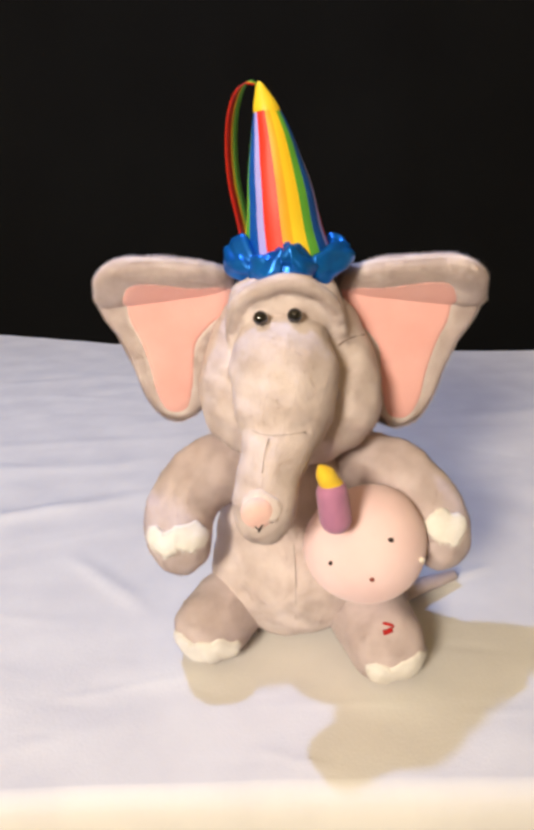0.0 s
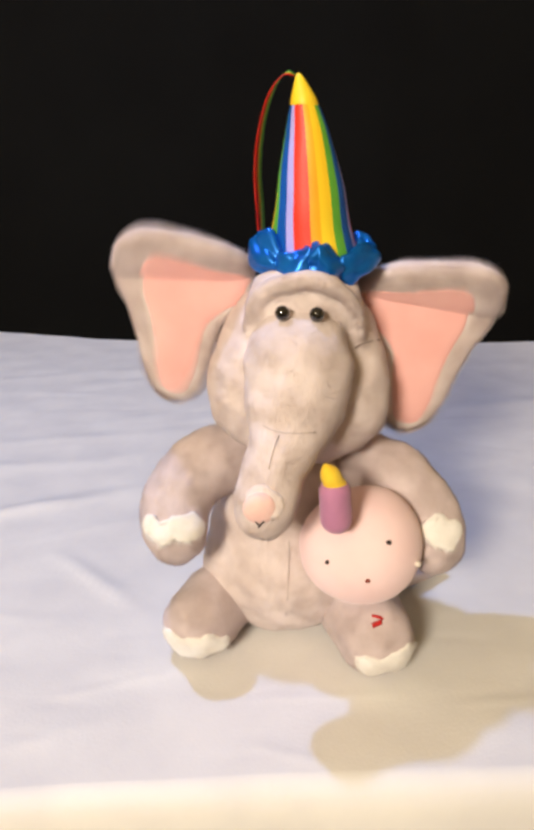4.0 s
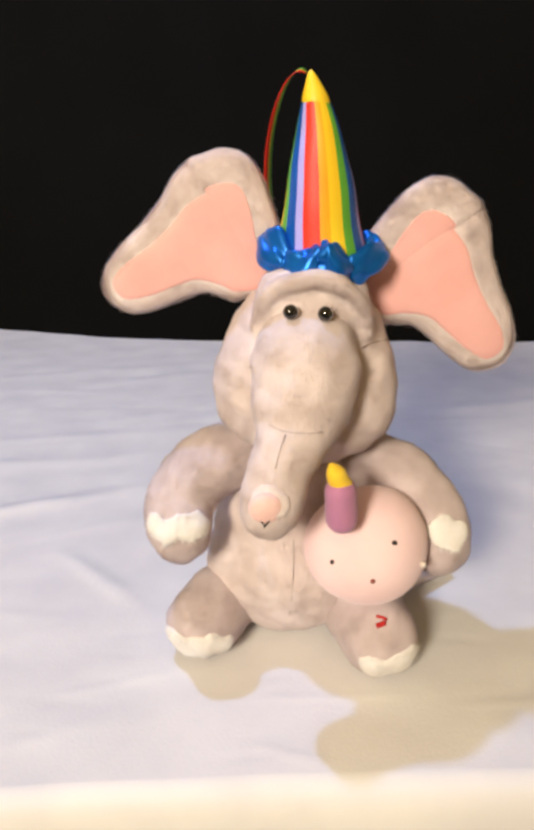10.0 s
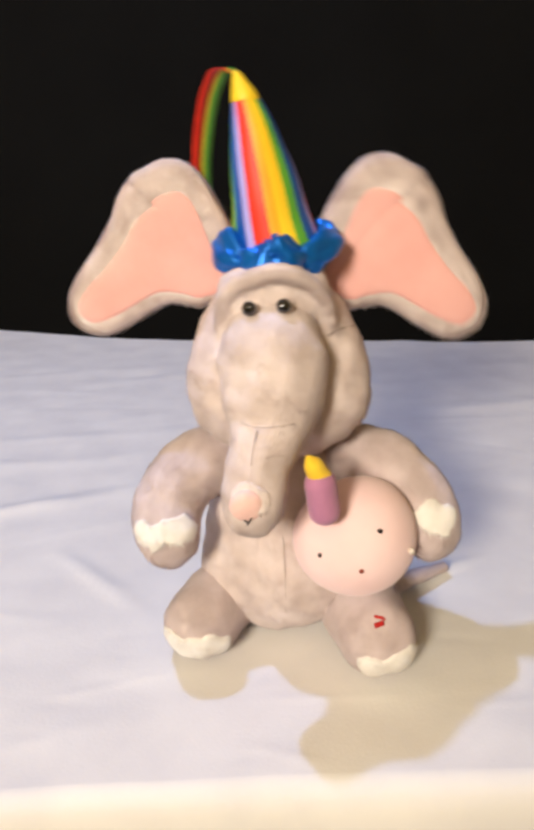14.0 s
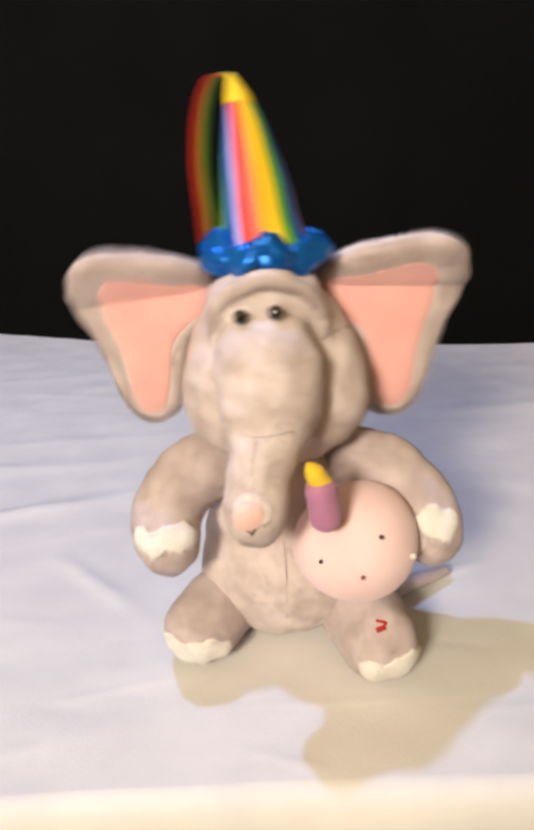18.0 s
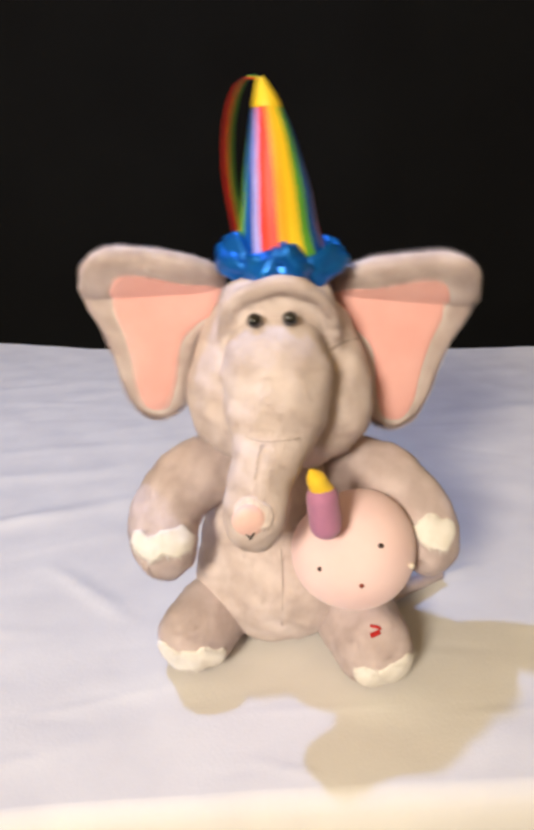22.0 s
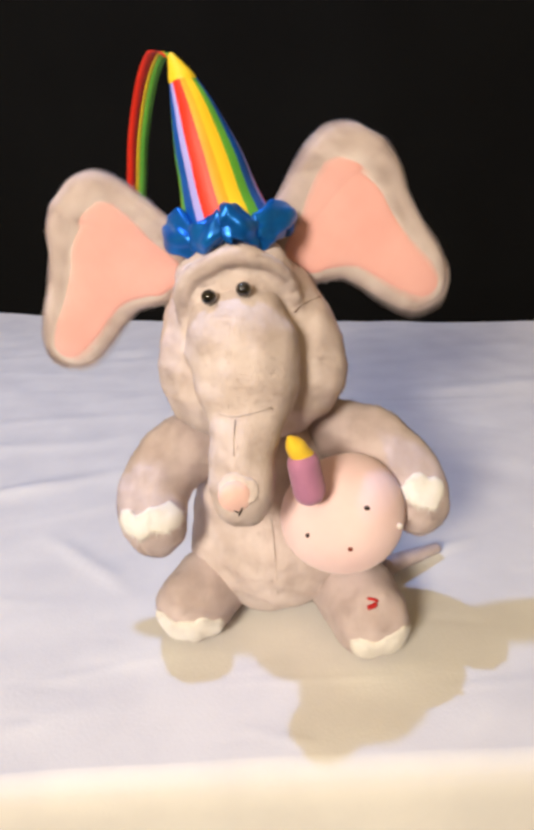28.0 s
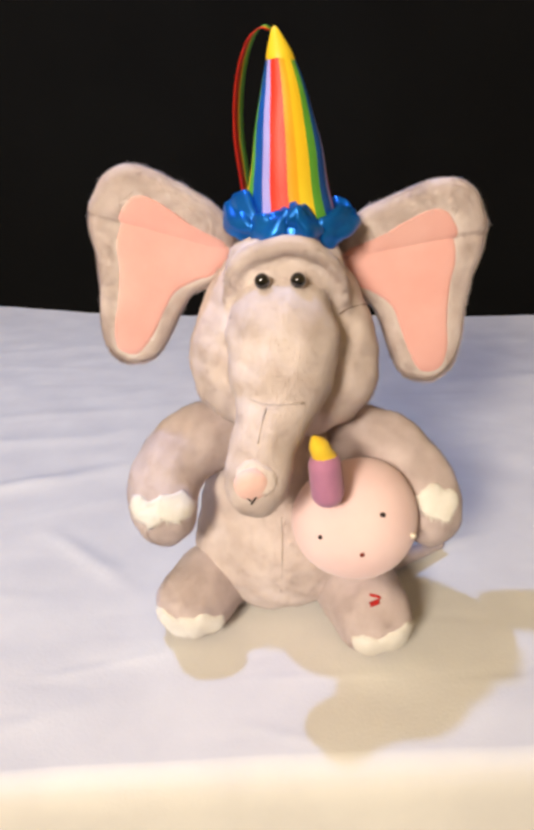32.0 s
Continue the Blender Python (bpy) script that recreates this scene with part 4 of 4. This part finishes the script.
    # seconds; lean of the head to its side; left and right ear raised, in degrees
    beats = [
        (0, 0, 0, 0), (0.05, 0, 0, 0), (0.1, 0, 32, 32), (0.2, -0.5, 54, 55), (0.3, -1, 55, 56), (0.4, -1, 36, 36), (0.5, -2.3, 1, 1), (0.6, -4, 14, 18),
        (0.7, -6.3, 42, 48), (0.8, -5.5, 49, 52), (0.9, -2, 56, 54), (1, 3.6, 3, 1), (1.1, 4, 1, 1), (1.2, 8, 14, 4), (1.3, 10, 21, 19),
        (1.4, 8, 19, 19), (1.5, 1.9, 18, 18), (1.6, -3, 16, 20), (1.7, -6.5, 15, 23), (1.8, -6, 17, 22), (1.9, -1, 18, 20), (2, 3.6, 18, 18),
        (2.1, 8, 19, 18), (2.2, 9, 20, 18), (2.3, 10, 21, 16), (2.4, 8.5, 21, 18), (2.5, 7.1, 59, 60), (2.6, 7.5, 59, 57), (2.7, 7.5, 59, 57),
        (2.8, 8, 5, 2), (2.9, 7.5, 2, 1), (3, 7.4, 46, 42), (3.1, 7.2, 60, 58), (3.2, 7, 60, 58), (3.3, 7, 38, 40), (3.4, 7.2, 2, 1),
        (3.5, 7.7, 22, 18), (3.7, 7, 59, 57), (3.9, 6, 57, 55), (4, 5, 3, 2), (4.2, 1, 2, 1), (4.3, -2, 40, 42), (4.5, -1.9, 54, 54), (4.7, 0, 2, 2),
        (4.8, 2, 40, 40), (5, 7.3, 58, 54), (5.1, 7, 3, 2), (5.3, 3, 17, 18), (5.5, 0.2, 14, 17), (5.6, 4, 17, 18), (5.7, 6, 18, 18),
        (5.8, 7, 19, 18), (5.9, 6.8, 28, 22), (6, 6.7, 59, 58), (6.1, 6.7, 57, 57), (6.2, 6.7, 50, 52), (6.3, 7, 5, 2), (6.4, 6.8, 10, 6),
        (6.5, 6.8, 59, 56), (6.6, 6.5, 58, 58), (6.7, 6, 59, 57), (6.8, 6.3, 22, 20), (6.9, 7, 2, 1), (7, 7.1, 44, 30), (7.1, 6, 58, 57),
        (7.2, 6, 57, 55), (7.3, 6.5, 52, 48), (7.4, 8, 3, 1), (7.5, 7.2, 24, 6), (7.6, 4, 56, 55), (7.7, 0, 54, 54), (7.8, -4, 47, 53),
        (7.9, -7, 12, 12), (8, -7.3, 1, 1), (8.1, -2, 8, 3), (8.2, 1, 16, 18), (8.3, 5, 16, 19), (8.4, 8.5, 18, 19), (8.5, 9.8, 17, 19),
        (8.6, 6, 16, 18), (8.7, 3, 15, 18), (8.8, -1, 13, 16), (8.9, -7.5, 14, 22), (9, -6.6, 14, 22), (9.1, -1, 15, 18), (9.2, 3, 16, 18),
        (9.3, 5.5, 18, 18), (9.4, 7, 58, 51), (9.5, 7.3, 57, 48), (9.6, 7.5, 56, 50), (9.7, 8.5, 8, 4), (9.8, 7.5, 3, 1), (9.9, 7.3, 52, 46),
        (10, 7.3, 57, 50), (10.1, 7.3, 56, 51), (10.2, 7, 40, 42), (10.3, 8.5, 2, 0), (10.4, 8, 24, 20), (10.5, 7.2, 59, 56), (10.6, 7, 58, 57),
        (10.7, 7.3, 57, 56), (10.8, 8, 3, 2), (10.9, 8.5, 0, 0), (11, 7.1, 50, 42), (11.1, 5, 57, 55), (11.2, 0.5, 54, 54), (11.3, -4, 24, 40),
        (11.4, -7, 2, 2), (11.5, -6.7, 2, 2), (11.6, -0.5, 14, 18), (11.7, 2, 17, 18), (11.8, 5, 19, 18), (11.9, 8.5, 20, 18), (12, 9.3, 20, 18),
        (12.1, 6, 18, 18), (12.2, 2, 19, 19), (12.3, -4, 14, 24), (12.4, -7, 16, 22), (12.5, -4.6, 15, 22), (12.6, -2, 17, 20), (12.7, -1.5, 38, 42),
        (12.8, -1.5, 54, 54), (12.9, -2, 54, 55), (13, -1.5, 34, 42), (13.1, -1.5, 2, 0), (13.2, -1.5, 16, 16), (13.3, -1.7, 54, 55),
        (13.4, -1.5, 54, 54), (13.5, -1.9, 54, 54), (13.6, -1, 2, 2), (13.7, -0.5, 1, 1), (13.8, -1, 48, 50), (13.9, -1.5, 55, 54),
        (14, 0.5, 55, 54), (14.1, 3, 24, 28), (14.2, 7.5, 4, 4), (14.3, 8.5, 34, 22), (14.4, 7, 59, 56), (14.5, 5.6, 57, 54), (14.7, 7, 2, 2),
        (14.8, 7, 30, 28), (14.9, 6, 57, 55), (15.1, 0, 56, 54), (15.2, -5, 20, 20), (15.3, -7, 2, 2), (15.5, 0, 18, 18), (15.7, 8, 19, 18),
        (15.9, 2, 18, 18), (16.1, -6, 17, 20), (16.3, 1, 18, 18), (16.5, 8.8, 19, 18), (16.6, 7.5, 58, 57), (16.7, 5.5, 57, 55), (16.8, 2.5, 55, 54),
        (16.9, -2, 6, 12), (17, -7.4, 1, 1), (17.1, -7, 29, 41), (17.2, -4, 47, 51), (17.3, 0, 55, 54), (17.4, 2, 30, 30), (17.5, 5.3, 1, 1),
        (17.6, 7, 32, 22), (17.7, 8, 59, 57), (17.8, 6, 58, 56), (17.9, 2.5, 52, 52), (18, -2.5, 3, 2), (18.1, -6, 3, 5), (18.2, -8, 39, 47),
        (18.3, -5.5, 47, 50), (18.4, -2, 55, 55), (18.5, 3, 14, 14), (18.6, 5.5, 1, 0), (18.7, 7.5, 42, 30), (18.8, 7.8, 59, 56), (18.9, 6, 58, 56),
        (19, 3.4, 41, 41), (19.1, 0, 5, 4), (19.2, -3.5, 5, 8), (19.3, -6.5, 14, 20), (19.4, -4.5, 15, 20), (19.5, 0.8, 17, 18), (19.6, 4, 18, 18),
        (19.7, 6.5, 19, 18), (19.8, 6, 18, 18), (19.9, 6.5, 19, 18), (20, 8, 52, 36), (20.1, 7.5, 59, 57), (20.2, 5, 58, 56), (20.3, 3, 22, 26),
        (20.4, -2, 2, 2), (20.5, -6.4, 20, 22), (20.6, -8, 43, 49), (20.7, -6.5, 44, 50), (20.8, -1.5, 52, 50), (20.9, 2, 2, 1), (21, 4.5, 10, 5),
        (21.1, 6.5, 57, 54), (21.2, 8, 59, 56), (21.3, 6, 57, 55), (21.4, 3, 6, 10), (21.5, -0.6, 3, 2), (21.6, -4.5, 36, 45), (21.7, -8, 45, 51),
        (21.8, -7.5, 43, 49), (21.9, -2.5, 40, 48), (22, 2.5, 2, 2), (22.1, 4, 24, 22), (22.2, 6, 56, 55), (22.3, 8, 59, 55), (22.4, 7.5, 55, 54),
        (22.5, 5.3, 4, 3), (22.6, 1.5, 4, 3), (22.7, -3, 5, 8), (22.8, -6.5, 12, 22), (22.9, -6, 14, 22), (23, -1.6, 16, 20), (23.1, 2, 17, 19),
        (23.2, 1, 17, 19), (23.3, -1.5, 17, 20), (23.4, -1.5, 56, 54), (23.5, 4, 56, 54), (23.6, 6.5, 58, 54), (23.7, 8.5, 22, 22),
        (23.8, 7.5, 2, 1), (23.9, 4, 42, 36), (24, -1, 55, 55), (24.1, -5, 48, 51), (24.2, -7.5, 27, 43), (24.3, -7.5, 2, 4), (24.4, -3, 20, 24),
        (24.5, 2.1, 56, 56), (24.7, 3, 55, 54), (24.8, 2, 3, 2), (25, -1, 3, 2), (25.1, 0, 40, 40), (25.2, 1, 56, 55), (25.4, 4, 57, 55),
        (25.5, 4, 4, 3), (25.7, 6, 57, 55), (25.9, 3, 56, 54), (26, 2, 4, 3), (26.2, 1, 50, 52), (26.3, 2, 56, 55), (26.5, 2.3, 58, 56),
        (26.6, 1.5, 57, 55), (26.7, 1.5, 57, 54), (26.8, 1.8, 6, 10), (26.9, 2, 1, 0), (27, 2, 48, 44), (27.1, 2, 57, 54), (27.2, 2, 57, 55),
        (27.3, 2, 36, 42), (27.4, 2.2, 4, 3), (27.5, 2.2, 2, 1), (27.6, 1.5, 20, 20), (27.7, -2, 20, 24), (27.8, -4.5, 44, 51), (27.9, -6.5, 42, 49),
        (28, -7.3, 41, 46), (28.1, -2, 3, 4), (28.2, 3, 3, 3), (28.3, 5, 56, 50), (28.4, 7.5, 59, 56), (28.5, 9.5, 59, 57), (28.6, 7, 30, 28),
        (28.7, 4.5, 3, 2), (28.8, -2, 30, 34), (28.9, -6, 44, 50), (29, -8.2, 43, 49), (29.1, -7.5, 37, 47), (29.2, -4.6, 6, 8), (29.3, 0, 4, 3),
        (29.4, 2, 8, 8), (29.5, 1.6, 16, 18), (29.6, 2, 17, 18), (29.7, 3.5, 30, 24), (29.8, 6, 59, 56), (29.9, 8, 59, 55), (30, 8, 50, 50),
        (30.1, 5, 4, 2), (30.2, 0.5, 4, 4), (30.3, -4, 47, 49), (30.4, -7.5, 41, 50), (30.5, -8.9, 41, 49), (30.6, -5, 6, 20), (30.7, 1.5, 2, 1),
        (30.8, 4.5, 44, 38), (30.9, 6, 57, 52), (31, 9.1, 59, 56), (31.1, 8, 36, 28), (31.2, 7, 4, 2), (31.3, 2, 20, 22), (31.4, -3, 53, 54),
        (31.5, -7.3, 44, 50), (31.6, -9, 41, 50), (31.7, -5, 8, 14), (31.8, -1.5, 3, 2), (31.87, 2, 1, 0), (31.95, 3.6, 18, 18), (32, 3.6, 19, 19),
    ]
    seconds = [r[0] for r in body]
    keyed = {}
    for t, lean, left, right in beats:
        tx, ty, tz, hx, hy, hz, ax, ay = (np.interp(t, seconds, [r[k] for r in body]) for k in range(1, 9))
        if t not in seconds:
            more = lean - ty - hy
            ty, hy, ax = ty + 0.55 * more, hy + 0.45 * more, ax + 0.3 * more
        torso = about(HIP, tx, ty, tz)
        head = torso @ about(NECK, hx, hy, hz)
        cap = head @ about(BRIM, ax, ay, 0)
        for ob in MOVING["torso"]:
            keyed.setdefault(ob, []).append((t, torso @ pose(*HIP)))
        for ob in MOVING["head"]:
            keyed.setdefault(ob, []).append((t, head @ pose(*NECK)))
        keyed.setdefault(cake, []).append((t, ELE @ torso @ pose(*HIP)))
        keyed.setdefault(hat, []).append((t, ELE @ cap @ pose(*BRIM)))
        tip = cap @ Vector(TIP)
        lean = ty + hy
        swing = -2 + (0.9 * lean if lean > 0 else -2.6 * lean)
        twist = 2.0 * lean if lean > 0 else 4.5 * lean
        if t in LOOSE:
            swing, twist = LOOSE[t]
        keyed.setdefault(ribbon, []).append((t, ELE @ Matrix.Translation(tip) @ pose(0, 0, 0, 20, swing, 0) @ pose(0, 0, 0, 0, 0, twist)))
        for side, turn, sgn in (("left", left, 1), ("right", right, -1)):
            u = min(1.0, turn / 50)
            pin = Vector(EAR_PIN[side]) + Vector((sgn * 0.0065, 0, -0.0045)) * u
            ear = head @ pose(*pin, 0, sgn * turn, 0)
            fold = 38 * max(0.0, 1 - turn / 26)
            keyed.setdefault(EARS[side], []).append((t, ear))
            keyed.setdefault(FLAPS[side], []).append((t, ear @ pose(0, 0, 0, 0, -8 * sgn, 0) @ pose(0, 0, 0, fold, 0, 0) @ pose(0, 0, 0, 0, 8 * sgn, 0)))
    for ob, poses in keyed.items():
        walk(ob, poses)


motions()
